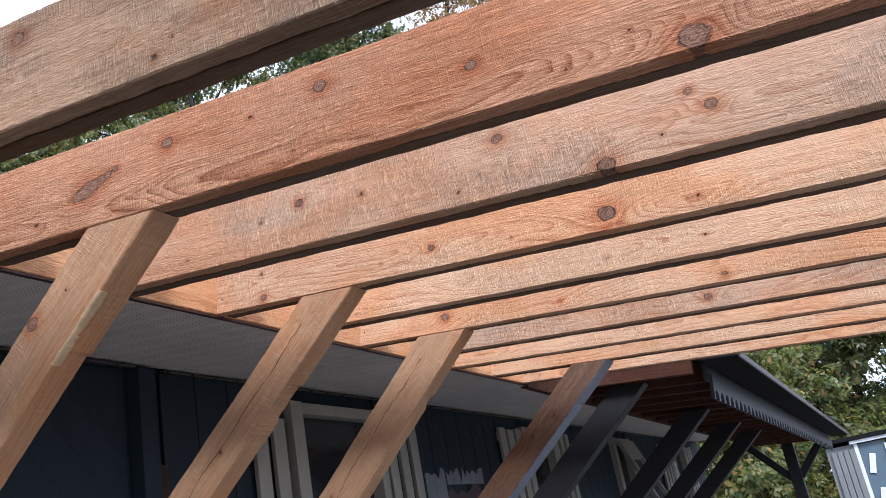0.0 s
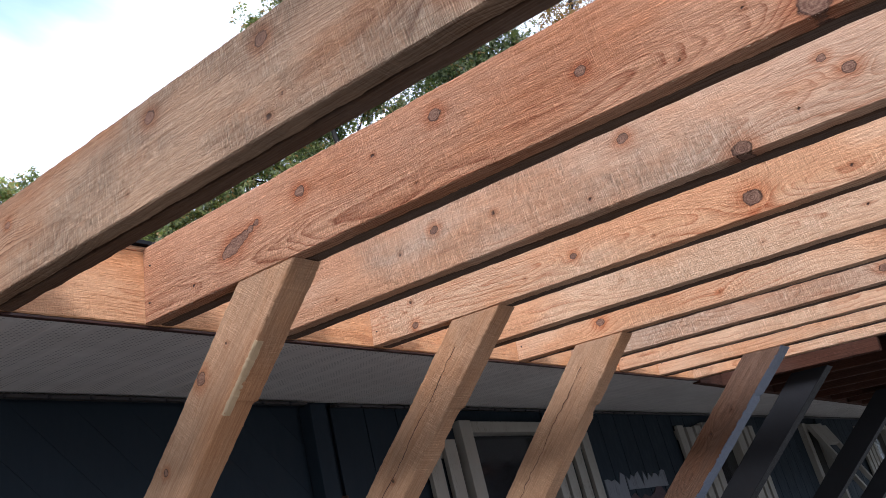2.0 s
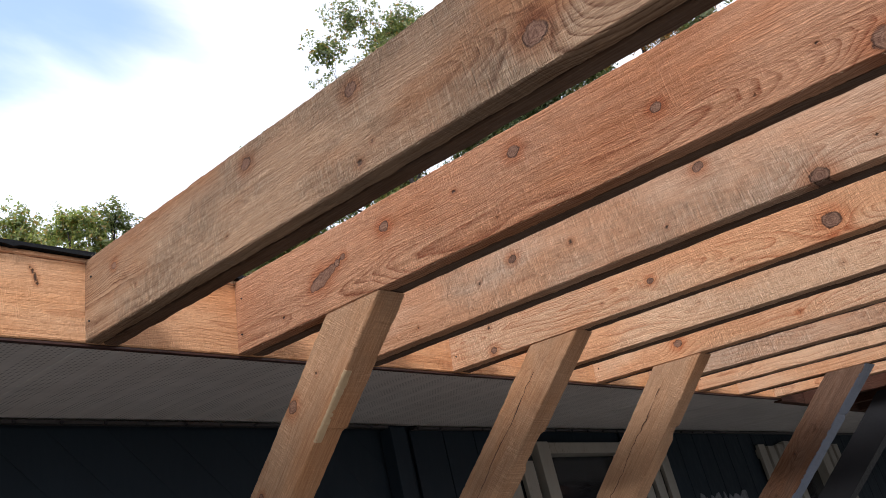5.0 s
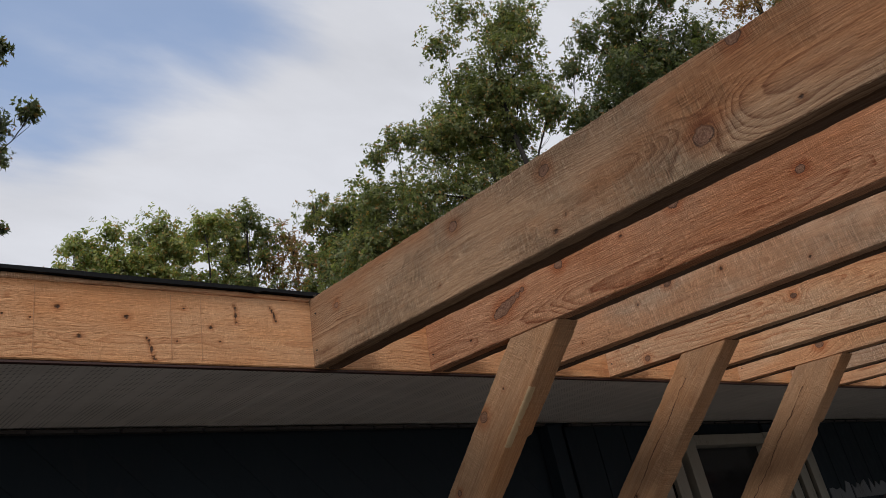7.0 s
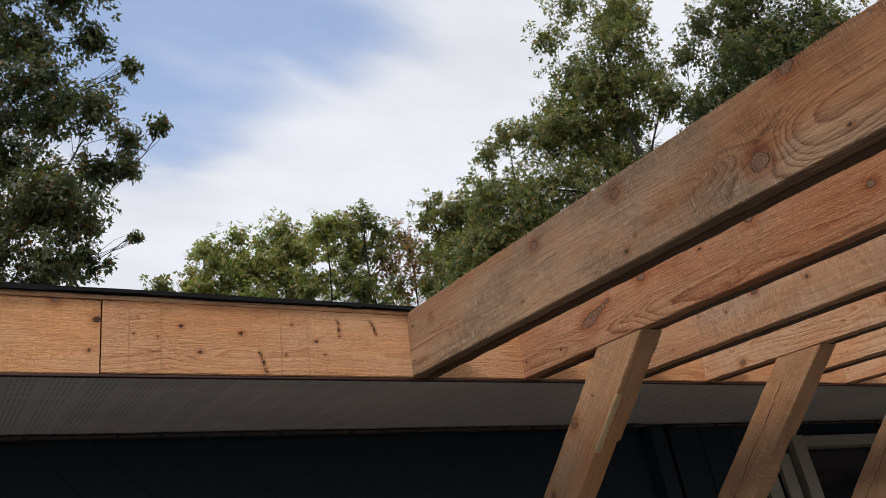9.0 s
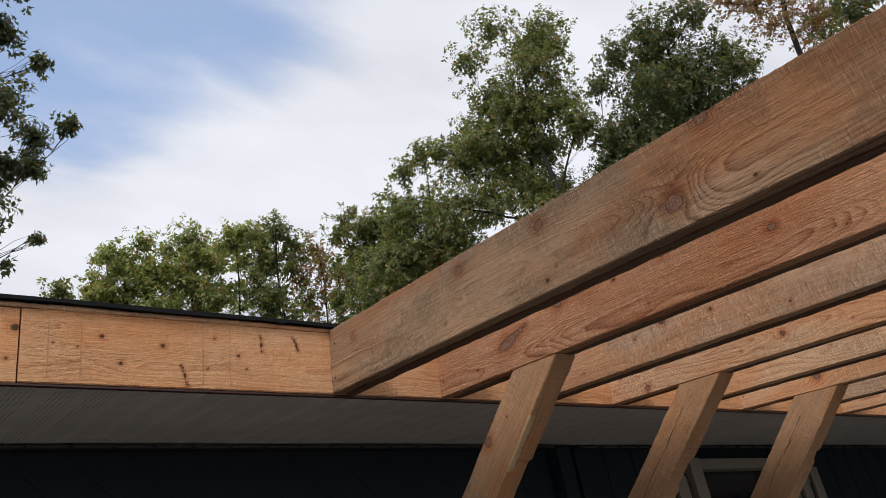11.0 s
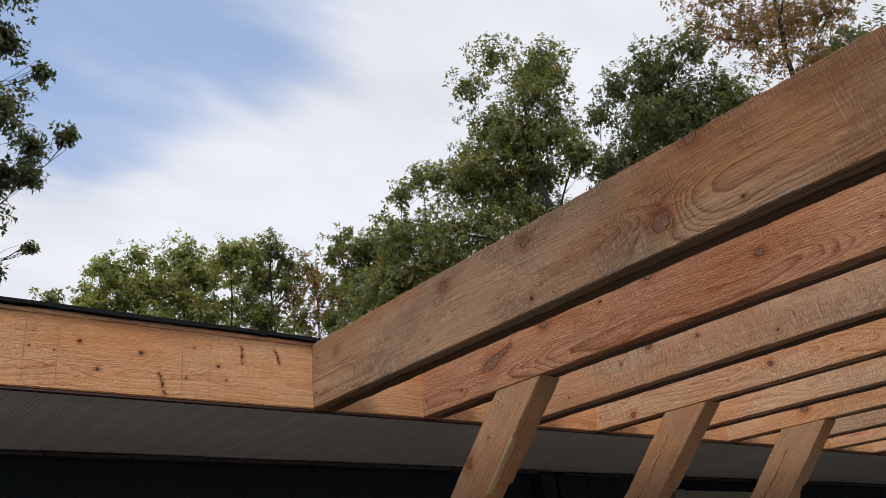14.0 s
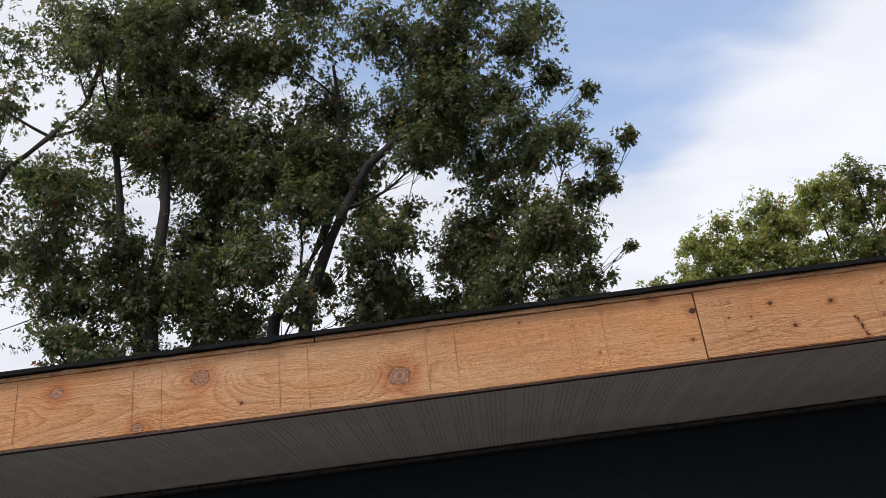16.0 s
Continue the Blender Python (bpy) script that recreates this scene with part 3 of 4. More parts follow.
pan = soffit_panel_mesh(0.30, 0.022, WALL - 0.002)
for k in range(61):
    o = new("soffit_panel", pan)
    o.parent = soffit
    o.location = (-6.9 + 0.3 * k, 0, H - 0.006 + 0.0012 * math.sin(k * 2.1))
box_part("wall_channel", (-6.9, 1.59, WALL - 0.05, WALL - 0.0155, H - 0.024, H - 0.013), M_TRIM, soffit, 0.002)
box_part("wall_channel", (1.76, X_END, WALL - 0.03, WALL + 0.001, H - 0.024, H - 0.013), M_TRIM, soffit, 0.002)
box_part("edge_trim", (-6.9, 3.72, 0.003, 0.021, H - 0.0075, H - 0.0015), M_RUST, soffit, 0.001, "thin red-brown strip")
bm = bmesh.new()
bmesh.ops.create_uvsphere(bm, u_segments=8, v_segments=5, radius=0.0065)
nail = mesh_of("screw", bm, M_DARK)
for k in range(62):
    o = new("screw", nail)
    o.parent = soffit
    x = -4.0 + 0.1375 * k
    o.location = (x, WALL - (0.052 if x < 1.6 else 0.032), H - 0.021)

# roof edge
roof = new("roof")
tagged(roof, "low-pitched house roof with a ragged black roofing edge", "roof", kind="structure")
roof.matrix_world = TILT
box_part("roof_deck", (-7.05, X_END, 0.054, 7.2, H + 0.1, H + 0.205), M_WALL, roof, 0.0)
bm = bmesh.new()
us = np.arange(-7.05, X_END, 0.02)
rows = []
for k, u in enumerate(us):
    d = 0.004 * noise.noise((u * 3, 0, 0)) + 0.003 * noise.noise((u * 17, 4, 0)) + (0.006 if noise.noise((u * 9, 8, 2)) > 0.45 else 0)
    zt = H + 0.219 + 0.003 * noise.noise((u * 2.2, 2, 0))
    rows.append([bm.verts.new(p) for p in ((u, 0.4, zt + 0.02), (u, -0.014 - d * 0.4, zt), (u, -0.018 - d * 0.5, zt - 0.013 - d), (u, -0.004, zt - 0.012 - d), (u, 0.4, zt - 0.008))])
for a, b in zip(rows, rows[1:]):
    for k in range(5):
        bm.faces.new((a[k], b[k], b[(k + 1) % 5], a[(k + 1) % 5]))
bm.faces.new(rows[0])
bm.faces.new(rows[-1][::-1])
bmesh.ops.recalc_face_normals(bm, faces=bm.faces)
part("roofing_edge", bm, M_ROOF, roof, "black roofing felt, cut ragged")
box_part("roofing", (-7.0, X_END, 0.401, 7.1, H + 0.206, H + 0.232), M_ROOF, roof, 0.0)

# ledger boards, with the strip on top of them
def streak(x, z, dx, dz, n=7):
    """A bark pocket: a run of small dark checks."""
    return tuple((x + dx * i / n + 0.0025 * math.sin(7 * i), z + dz * i / n + 0.002 * math.cos(5 * i), 0.0022 + 0.0022 * abs(math.sin(2.1 * i))) for i in range(n + 1))


KN_L = ((-0.392, 0.059, 0.004), (-0.275, 0.062, 0.004), (-0.371, 0.146, 0.004), (-0.63, 0.06, 0.006), (-0.518, 0.115, 0.0064), (-0.68, 0.13, 0.0062),
        (-0.79, 0.15, 0.003), (-0.80, 0.105, 0.003), (-0.74, 0.10, 0.003), (-0.30, 0.10, 0.0055)) + streak(-0.232, 0.165, 0.008, -0.045) \
    + streak(-0.125, 0.165, 0.018, -0.035) + streak(-0.468, 0.062, 0.022, -0.056, 9)
KN_R = ((-1.703, 0.066, 0.025), (-0.988, 0.188, 0.009), (-0.889, 0.139, 0.0101), (-0.906, 0.059, 0.005), (-2.248, 0.133, 0.021),
        (-2.648, 0.142, 0.016), (-2.42, 0.014, 0.014), (-2.135, 0.046, 0.005), (-1.36, 0.171, 0.003), (-1.159, 0.057, 0.003), (-1.612, 0.18, 0.003))
J = -0.879
LED = 0.192
ledger_a = part("ledger_board", board_mesh("ledger_board", 4.6, LED, 0.048, [(x - J - 0.002, z, r) for x, z, r in KN_L], 11, 0.006), W_LEDGER)
ledger_a.matrix_world = TILT @ pose(J + 0.002, 0, H)
tagged(ledger_a, "fresh rough-sawn ledger board carrying the rafter ends", "board", group="ledger boards")
ledger_b = part("ledger_board", board_mesh("ledger_board", 4.4, LED, 0.048, [(x - J + 4.402, z, r) for x, z, r in KN_R], 23, 0.006), W_LEDGER)
ledger_b.matrix_world = TILT @ pose(J - 4.402, 0.0015, H - 0.001)
tagged(ledger_b, "fresh rough-sawn ledger board with large round knots", "board", group="ledger boards")
for x, L, dz, sd_ in ((-5.28, 3.35, 0.0, 31), (-1.925, 5.6, 0.002, 32)):
    s = part("ledger_strip", board_mesh("ledger_strip", L, 0.013, 0.05, (), sd_, 0.02), W_PALE)
    s.matrix_world = TILT @ pose(x, -0.0015, H + LED + 0.0003 + dz * 0.5)
    tagged(s, "thin pale batten on top of the ledger board", "batten", group="ledger battens")

mark = None
for k in range(-8, 0):
    for off in (0.0, 0.08):
        x = STEP * k + off
        host = ledger_a if x > J else ledger_b
        if mark is None:
            b = bmesh.new()
            box(b, -0.0004, 0.0004, -0.0012, 0.001, 0.012, LED - 0.012)
            mark = mesh_of("pencil_mark", b, M_PENCIL)
        o = new("pencil_mark", mark)
        o.parent = host
        o.location = (x - (J + 0.002 if host is ledger_a else J - 4.402), 0, 0)

# ---- rafters ----
KNOTS = {
    0: ((1.344, 0.054, 0.018), (0.972, 0.161, 0.012), (0.667, 0.159, 0.012), (0.974, 0.024, 0.006), (1.008, 0.048, 0.004), (1.522, 0.031, 0.005),
        (0.591, 0.041, 0.004), (0.141, 0.139, 0.008), (1.443, 0.19, 0.013), (0.241, 0.061, 0.003)),
    1: ((0.330, 0.075, 0.010), (0.345, 0.080, 0.015), (0.364, 0.087, 0.018), (0.384, 0.094, 0.014), (0.404, 0.100, 0.011), (0.424, 0.108, 0.009), (0.446, 0.116, 0.0075), (0.594, 0.135, 0.012), (0.812, 0.13, 0.005), (0.98, 0.147, 0.012), (1.292, 0.09, 0.009), (1.457, 0.029, 0.004),
        (0.205, 0.039, 0.005), (0.914, 0.031, 0.004), (1.662, 0.02, 0.02), (1.568, 0.062, 0.004)),
    2: ((0.624, 0.11, 0.010), (0.804, 0.091, 0.006), (1.159, 0.134, 0.011), (1.393, 0.012, 0.016), (1.055, 0.032, 0.005), (1.574, 0.123, 0.008),
        (1.615, 0.084, 0.011), (1.512, 0.045, 0.004), (0.505, 0.084, 0.005), (0.263, 0.035, 0.004)),
    3: ((1.266, 0.046, 0.019), (0.767, 0.059, 0.009), (0.176, 0.097, 0.006), (0.184, 0.023, 0.010), (0.603, 0.044, 0.004), (1.005, 0.037, 0.004), (1.494, 0.038, 0.005)),
    4: ((1.139, 0.046, 0.006), (0.692, 0.069, 0.005), (1.428, 0.054, 0.005)),
    5: ((1.4, 0.029, 0.009), (1.378, 0.072, 0.006), (0.836, 0.036, 0.007), (0.378, 0.055, 0.014)),
    6: ((1.267, 0.048, 0.013), (0.963, 0.073, 0.004)),
    7: ((0.9, 0.05, 0.006), (1.5, 0.08, 0.006)), 8: ((0.7, 0.06, 0.005), (1.2, 0.11, 0.01)), 9: ((1.0, 0.06, 0.006),),
}
LOOKS = (
    (W_GREY, "rough-sawn rafter weathered grey-tan, open sky above"), (W_RED, "rough-sawn reddish rafter with a long dark knot"),
    (W_TAN, "rough-sawn pale tan rafter with saw marks"), (W_PALE, "fresh rough-sawn pale rafter with a round knot"),
    (W_PALE, "fresh rough-sawn pale rafter"), (W_PALE, "fresh rough-sawn pale rafter"), (W_TAN, "rough-sawn pale tan rafter with saw marks"),
    (W_PALE, "fresh rough-sawn pale rafter"), (W_PALE, "fresh rough-sawn pale rafter"), (W_PALE, "fresh rough-sawn pale rafter beside the old porch"))
THICK = 0.08


def splinters(L, D, T, count, seed):
    """Torn fibres that stand off the sawn edges of a board."""
    rs = np.random.RandomState(seed)
    vs, fs = [], []
    for i in range(count):
        top = rs.uniform() < 0.7
        p = np.array((rs.uniform(0.02, L - 0.02), rs.uniform(0, T * 0.5) if top else rs.uniform(-0.001, 0.003), D - 0.0006 if top else 0.0008))
        d = np.array((rs.choice((-1, 1)) * rs.uniform(0.3, 1), rs.uniform(-0.5, 0.1), rs.uniform(0.1, 0.9) * (1 if top else -0.6)))
        q = p + d / np.linalg.norm(d) * rs.uniform(0.002, 0.0085) * (1 if top else 0.7)
        w = rs.uniform(0.0002, 0.0005)
        vs += [p + (w, 0, 0), p - (w, 0, 0), p + (0, w, w), q]
        fs += [(4 * i, 4 * i + 1, 4 * i + 3), (4 * i + 1, 4 * i + 2, 4 * i + 3), (4 * i + 2, 4 * i, 4 * i + 3)]
    me = bpy.data.meshes.new("splinters")
    me.from_pydata([tuple(v) for v in vs], [], fs)
    return me


M_FIBRE = paint("pale_torn_fibre", (0.62, 0.46, 0.30), 0.9, (0.4, 0.28, 0.17), 0.5, 60.0)
RAFTERS = []
for k in range(10):
    fine = 0.006 if k < 4 else 0.012
    # two boards nailed face to face
    r = new("rafter")
    part("ply", board_mesh("ply", 3.3, DEPTH - 0.003, 0.0375, KNOTS[k], 41 + 7 * k, fine), LOOKS[k][0], r)
    # the rear board's dark colour imitates shade under the rafter
    b = part("ply", board_mesh("ply", 3.3, DEPTH - 0.006, 0.0375, (), 43 + 7 * k, 0.03), W_SHADE_PLY, r, "brown board behind, darkened to stand for underside shade")
    b.location = (0, 0.0435, -0.001 + 0.004 * (k % 2))
    if k < 3:
        tagged(part("splinters", splinters(3.3, DEPTH - 0.003, THICK, 2600, 90 + k), M_FIBRE, r), kind="stuff")
    r.matrix_world = TILT @ pose(STEP * k, -0.001, H, 0, 0, -90)
    RAFTERS.append(r)
    tagged(r, LOOKS[k][1], "rafter", group="rafters")


# ---- knee braces ----
bm = bmesh.new()
bmesh.ops.create_cone(bm, cap_ends=True, segments=10, radius1=0.0027, radius2=0.0022, depth=0.003, matrix=Matrix.Rotation(radians(90), 4, "X"))
NAIL = mesh_of("nail", bm, M_DARK)


def nails(parent, spots):
    for u, v in spots:
        o = new("nail", NAIL)
        o.parent = parent
        o.location = (u, -0.0012, v)


def brace_mesh(name, knots, seed, wane, top=-0.36, run=(0.46, -0.47), wide=0.13, thick=0.08, step=0.007):
    """A brace cut level under the rafter and plumb at the wall. Its own x runs down along it from 0.2 above the rafter's underside."""
    me = board_mesh(name, 2.1, wide, thick, knots, seed, step, 0.0008, wane)
    d = Vector((0, run[0], run[1])).normalized()
    b = bmesh.new()
    b.from_mesh(me)
    m = Matrix((d, (1, 0, 0), Vector((0, d.z, -d.y)))).transposed().to_4x4()
    m.translation = Vector((0, top, 0)) - d * 0.2
    inv = m.inverted()
    for co, no in (((0, 0, -0.001), (0, 0, 1)), ((0, WALL - 0.06, 0), (0, 1, -0.115))):
        r = bmesh.ops.bisect_plane(b, geom=b.verts[:] + b.edges[:] + b.faces[:], plane_co=inv @ Vector(co), plane_no=inv.to_3x3() @ Vector(no), clear_outer=True)
        bmesh.ops.edgeloop_fill(b, edges=[e for e in r["geom_cut"] if isinstance(e, bmesh.types.BMEdge)])
    b.to_mesh(me)
    b.free()
    return me, m


for k, r in enumerate(RAFTERS):
    nails(r, ((0.022, 0.045 + 0.004 * (k % 3)), (0.03, 0.15 - 0.005 * (k % 2))))
BRACES = ((1, W_BRACE, ((0.44, 0.02, 0.014), (0.68, 0.04, 0.008), (0.33, 0.05, 0.005)), ((0.42, 2.4, 0.006),), (-0.364, (0.46, -0.47), 0.138), "rough-sawn knee brace with a chipped lower edge"),
          (3, W_BRACE, ((0.72, 0.07, 0.006),), ((0.42, 0.56, 0.006),), (-0.325, (0.498, -0.51), 0.128), "rough-sawn knee brace with a long drying crack"),
          (5, W_BRACE, ((0.9, 0.05, 0.007),), ((0.36, 0.42, 0.007),), (-0.26, (0.495, -0.565), 0.150), "rough-sawn knee brace with a long drying crack"),
          (8, W_STAIN, ((0.6, 0.05, 0.006), (0.45, 0.08, 0.005)), ((0.33, 0.36, 0.008),), (-0.43, (0.56, -0.58), 0.132), "old knee brace, brown on its side, blue-grey paint below"))


def crack(u0, u1, v, seed):
    """A drying crack: a thin dark slit that wanders along the face and opens and closes."""
    b = bmesh.new()
    rows = []
    for u in np.arange(u0, u1, 0.006):
        c = v + 0.016 * noise.noise((u * 5, seed, 0)) + 0.004 * noise.noise((u * 40, seed, 3))
        w = 0.0003 + 0.0011 * max(0.0, 0.5 + noise.noise((u * 14, seed, 7)))
        rows.append([b.verts.new(p) for p in ((u, -0.0012, c - w), (u, -0.0012, c + w), (u, 0.004, c))])
    for p, q in zip(rows, rows[1:]):
        for i in range(3):
            b.faces.new((p[i], q[i], q[(i + 1) % 3], p[(i + 1) % 3]))
    bmesh.ops.recalc_face_normals(b, faces=b.faces)
    return b


for k, mat_, kn, wn, (top_, run_, wide_), lab in BRACES:
    me, m = brace_mesh("knee_brace", kn, 300 + k, wn, top_, run_, wide_, 0.115 if k == 8 else 0.08)
    me.materials.append(mat_)
    if k == 8:
        me.materials.append(M_SLATE)
        for p in me.polygons:
            if p.normal.z > 0.7:
                p.material_index = 1
    o = new("knee_brace", me)
    o.matrix_world = TILT @ Matrix.Translation((STEP * k + 0.001, 0, H)) @ m
    if k == 1:
        cham = part("chamfer", board_mesh("chamfer", 0.19, 0.0075, 0.022, (), 71, 0.006, 0.0012), M_CHAMFER, o, "pale strip where the edge was cut")
        cham.location = (0.27, -0.0003, wide_ - 0.0062)
    if k in (3, 5):
        part("crack", crack(0.26, 1.0, 0.06, k), M_CRACK, o, "thin dark drying crack")
    tagged(o, lab, "brace", group="knee braces")


# ---- old porch beyond the new rafters ----
DRIFT = 0.012
SAG = TILT @ Matrix.Translation((4, 0, H)) @ Matrix.Rotation(radians(1.0), 4, "Y") @ Matrix.Translation((-4, 0, -H))
dark_mesh, dark_m = brace_mesh("porch_brace", (), 401, (), -0.36, (0.5, -0.52), 0.14, 0.10, 0.03)
dark_mesh.materials.append(M_DARK)
for x in (4.1, 5.9, 7.3, 8.5):
    o = new("porch_brace", dark_mesh)
    o.matrix_world = SAG @ Matrix.Translation((x, DRIFT * (x - 4), H - 0.03)) @ dark_m
    tagged(o, "charcoal-painted timber brace of the old porch", "brace", group="porch braces")
old_ledger = part("ledger_board", board_mesh("ledger_board", 7.86, 0.16, 0.045, (), 77, 0.03), W_DECK)
old_ledger.matrix_world = SAG @ pose(3.735, 0.003, H - 0.02)
tagged(old_ledger, "red-brown stained ledger board of the old porch", "board", group="ledger boards")
for k in range(19):
    o = part("porch_rafter", board_mesh("porch_rafter", 0.84, 0.12, 0.045, (), 600 + k, 0.03), W_DECK) if k == 0 else new("porch_rafter", o.data)
    o.matrix_world = SAG @ pose(4.03 + 0.4 * k, 0.0, H - 0.025, 0, 0, -90)
    tagged(o, "red-brown stained rafter of the old porch", "rafter", group="porch rafters")
porch = new("porch_roof")
porch.matrix_world = SAG
tagged(porch, "old porch roof with red-stained boards and a scalloped grey valance", "roof")
for k, y in enumerate(np.arange(-0.842, -0.02, 0.095)):
    p = part("roof_board", board_mesh("roof_board", 7.6, 0.090, 0.018, (), 500 + k, 0.05), W_DECK, porch)
    p.matrix_local = Matrix.Translation((4.0, y + 0.09, H + 0.1)) @ pose(0, 0, 0, 90, 0, 0)
bm = bmesh.new()
box(bm, 3.98, 11.75, -0.90, 0.0, H + 0.125, H + 0.15, 0.004)
box(bm, 3.98, 11.75, -1.10, -0.893, H + 0.03, H + 0.052, 0.004)
box(bm, 3.98, 11.75, -0.905, -0.893, H + 0.053, H + 0.149, 0.003)
part("roofing", bm, M_ROOF, porch)
box_part("drip_edge", (3.98, 11.75, -1.112, -1.1005, H + 0.022, H + 0.055), M_TRIM, porch, 0.003, "dark metal drip edge")
box_part("fascia", (4.3, 11.7, -0.868, -0.843, H - 0.03, H + 0.104), M_VALANCE, porch, 0.004)
bm = bmesh.new()
N_ARC, w_ = 6, 0.15
pts = [(w_, 0.14), (w_, -0.005)]
for k in range(N_ARC + 1):
    a = math.pi * k / N_ARC
    pts.append((w_ / 2 + 0.052 * math.cos(a), 0.0 + 0.055 * math.sin(a)))
pts += [(0.0, -0.005), (0.0, 0.14)]
f = bm.faces.new([bm.verts.new((x, -0.888, z)) for x, z in pts])
r = bmesh.ops.extrude_face_region(bm, geom=[f])
bmesh.ops.translate(bm, vec=(0, 0.0195, 0), verts=[g for g in r["geom"] if isinstance(g, bmesh.types.BMVert)])
bmesh.ops.recalc_face_normals(bm, faces=bm.faces)
scallop = mesh_of("valance_piece", bm, M_VALANCE)
for k in range(49):
    o = new("valance_piece", scallop)
    o.parent = porch
    o.location = (4.32 + k * 0.151, 0, H - 0.14)
post = new("porch_post")
box_part("shaft", (11.42, 11.56, -0.42, -0.28, 0, H - 0.05), M_DARK, post, 0.008)
for s_ in (-1, 1):
    b = box_part("arm", (-0.05, 0.05, -0.045, 0.045, 0, 0.85), M_DARK, post, 0.006)
    b.matrix_local = pose(11.49, -0.35 + 0.05 * s_, 1.78, -42 * s_, 0, 0)
tagged(post, "charcoal porch post with two slanting arms", "post")

# ---- shed ----
shed = new("garden_shed")
shed.location = (0, -0.3, -0.03)
tagged(shed, "small garden shed, slate-blue front and pale side with white trim", "shed")
box_part("side_wall", (20.0, 20.12, -0.36, 0.2, 0, 2.40), M_SHEDPALE, shed, 0.0)
box_part("front_wall", (20.0, 20.12, -0.94, -0.44, 0, 2.38), M_SHEDBLUE, shed, 0.0)
box_part("back_wall", (20.125, 22.5, -0.94, 0.2, 0, 2.36), M_SHEDBLUE, shed, 0.0)
box_part("corner_trim", (19.96, 20.1, -0.438, -0.362, 0, 2.398), M_WHITE, shed, 0.006)
box_part("corner_trim", (19.96, 20.1, -0.99, -0.942, 0, 2.30), M_WHITE, shed, 0.006)
box_part("eave_trim", (19.9, 20.0, -1.2, -0.3, 2.40, 2.47), M_WHITE, shed, 0.006)
for z in (1.95, 1.25):
    b = box_part("ornament", (19.965, 19.998, -0.06, 0.06, -0.2, 0.2), M_WHITE, shed, 0.004)
    b.matrix_local = pose(0, -0.62, z, 14, 0, 0)
box_part("shed_roof", (19.85, 22.6, -1.25, 0.3, 2.475, 2.56), M_ROOF, shed, 0.01)
bm = bmesh.new()
for k in range(4):
    box(bm, 19.93, 19.999, -0.36 + k * 0.12, -0.255 + k * 0.12, 0.1, 2.3, 0.004)
part("cladding", bm, M_SHEDPALE, shed)


# ---- trees ----
def tube(points, radii, sides=7):
    """Vertices and faces of a tapered tube along points."""
    P = np.array(points, float)
    vs, fs = [], []
    for i, p in enumerate(P):
        d = P[min(i + 1, len(P) - 1)] - P[max(i - 1, 0)]
        d /= np.linalg.norm(d) + 1e-9
        a = np.cross(d, (0.31, 0.2, 0.93) if abs(d[2]) < 0.9 else (1, 0.1, 0))
        a /= np.linalg.norm(a)
        b = np.cross(d, a)
        for s in range(sides):
            t = 2 * math.pi * s / sides
            vs.append(p + radii[i] * (math.cos(t) * a + math.sin(t) * b))
    for i in range(len(P) - 1):
        for s in range(sides):
            q = (s + 1) % sides
            fs.append((i * sides + s, i * sides + q, (i + 1) * sides + q, (i + 1) * sides + s))
    return vs, fs


def limb(rs, a, b, n=7, wob=0.05, rise=0.12):
    """Points from a to b on a bow that first climbs, with small crooks."""
    a, b = np.array(a, float), np.array(b, float)
    L = np.linalg.norm(b - a)
    mid = (a + b) / 2 + np.array((0, 0, -rise * L)) + rs.normal(0, 0.06 * L, 3)
    pts = []
    for i in range(n + 1):
        t = i / n
        p = (1 - t) ** 2 * a + 2 * t * (1 - t) * mid + t * t * b
        pts.append(p + (rs.normal(0, wob * L / n, 3) if 0 < i < n else 0))
    return pts


OAK_LEAF = [(0, 0), (0.46, 0.31), (0.56, 0.11), (1.0, 0.0), (0.56, -0.11), (0.46, -0.31)]
PLAIN_LEAF = [(0, 0), (0.42, 0.28), (1.0, 0.0), (0.42, -0.28)]


def leaf_mesh(name, base, way, face, size, rs, outline, material):
    """Many separate leaves, each a small folded blade from its base along its way, facing face."""
    n, o = len(base), np.array(outline)
    k = len(o)
    local = np.zeros((k, 3))
    local[:, :2] = o
    local[:, 2] = 0.30 * np.abs(o[:, 1]) - 0.18 * o[:, 0] ** 2
    unit = lambda q: q / (np.linalg.norm(q, axis=1)[:, None] + 1e-9)
    fx = unit(way)
    side = unit(np.cross(face, fx) + rs.normal(0, 0.25, (n, 3)))
    up = np.cross(fx, side)
    sc = (size * rs.uniform(0.6, 1.2, n))[:, None, None]
    co = base[:, None, :] + sc * (local[None, :, 0:1] * fx[:, None] + local[None, :, 1:2] * side[:, None] + local[None, :, 2:3] * up[:, None])
    me = bpy.data.meshes.new(name)
    me.vertices.add(n * k)
    me.vertices.foreach_set("co", co.astype(np.float32).ravel())
    me.loops.add(n * k)
    me.loops.foreach_set("vertex_index", np.arange(n * k, dtype=np.int32))
    me.polygons.add(n)
    me.polygons.foreach_set("loop_start", np.arange(0, n * k, k, dtype=np.int32))
    me.update(calc_edges=True)
    me.materials.append(material)
    return me


def place(az, d):
    return -1.4 + d * math.sin(radians(az)), -2.24 + d * math.cos(radians(az))


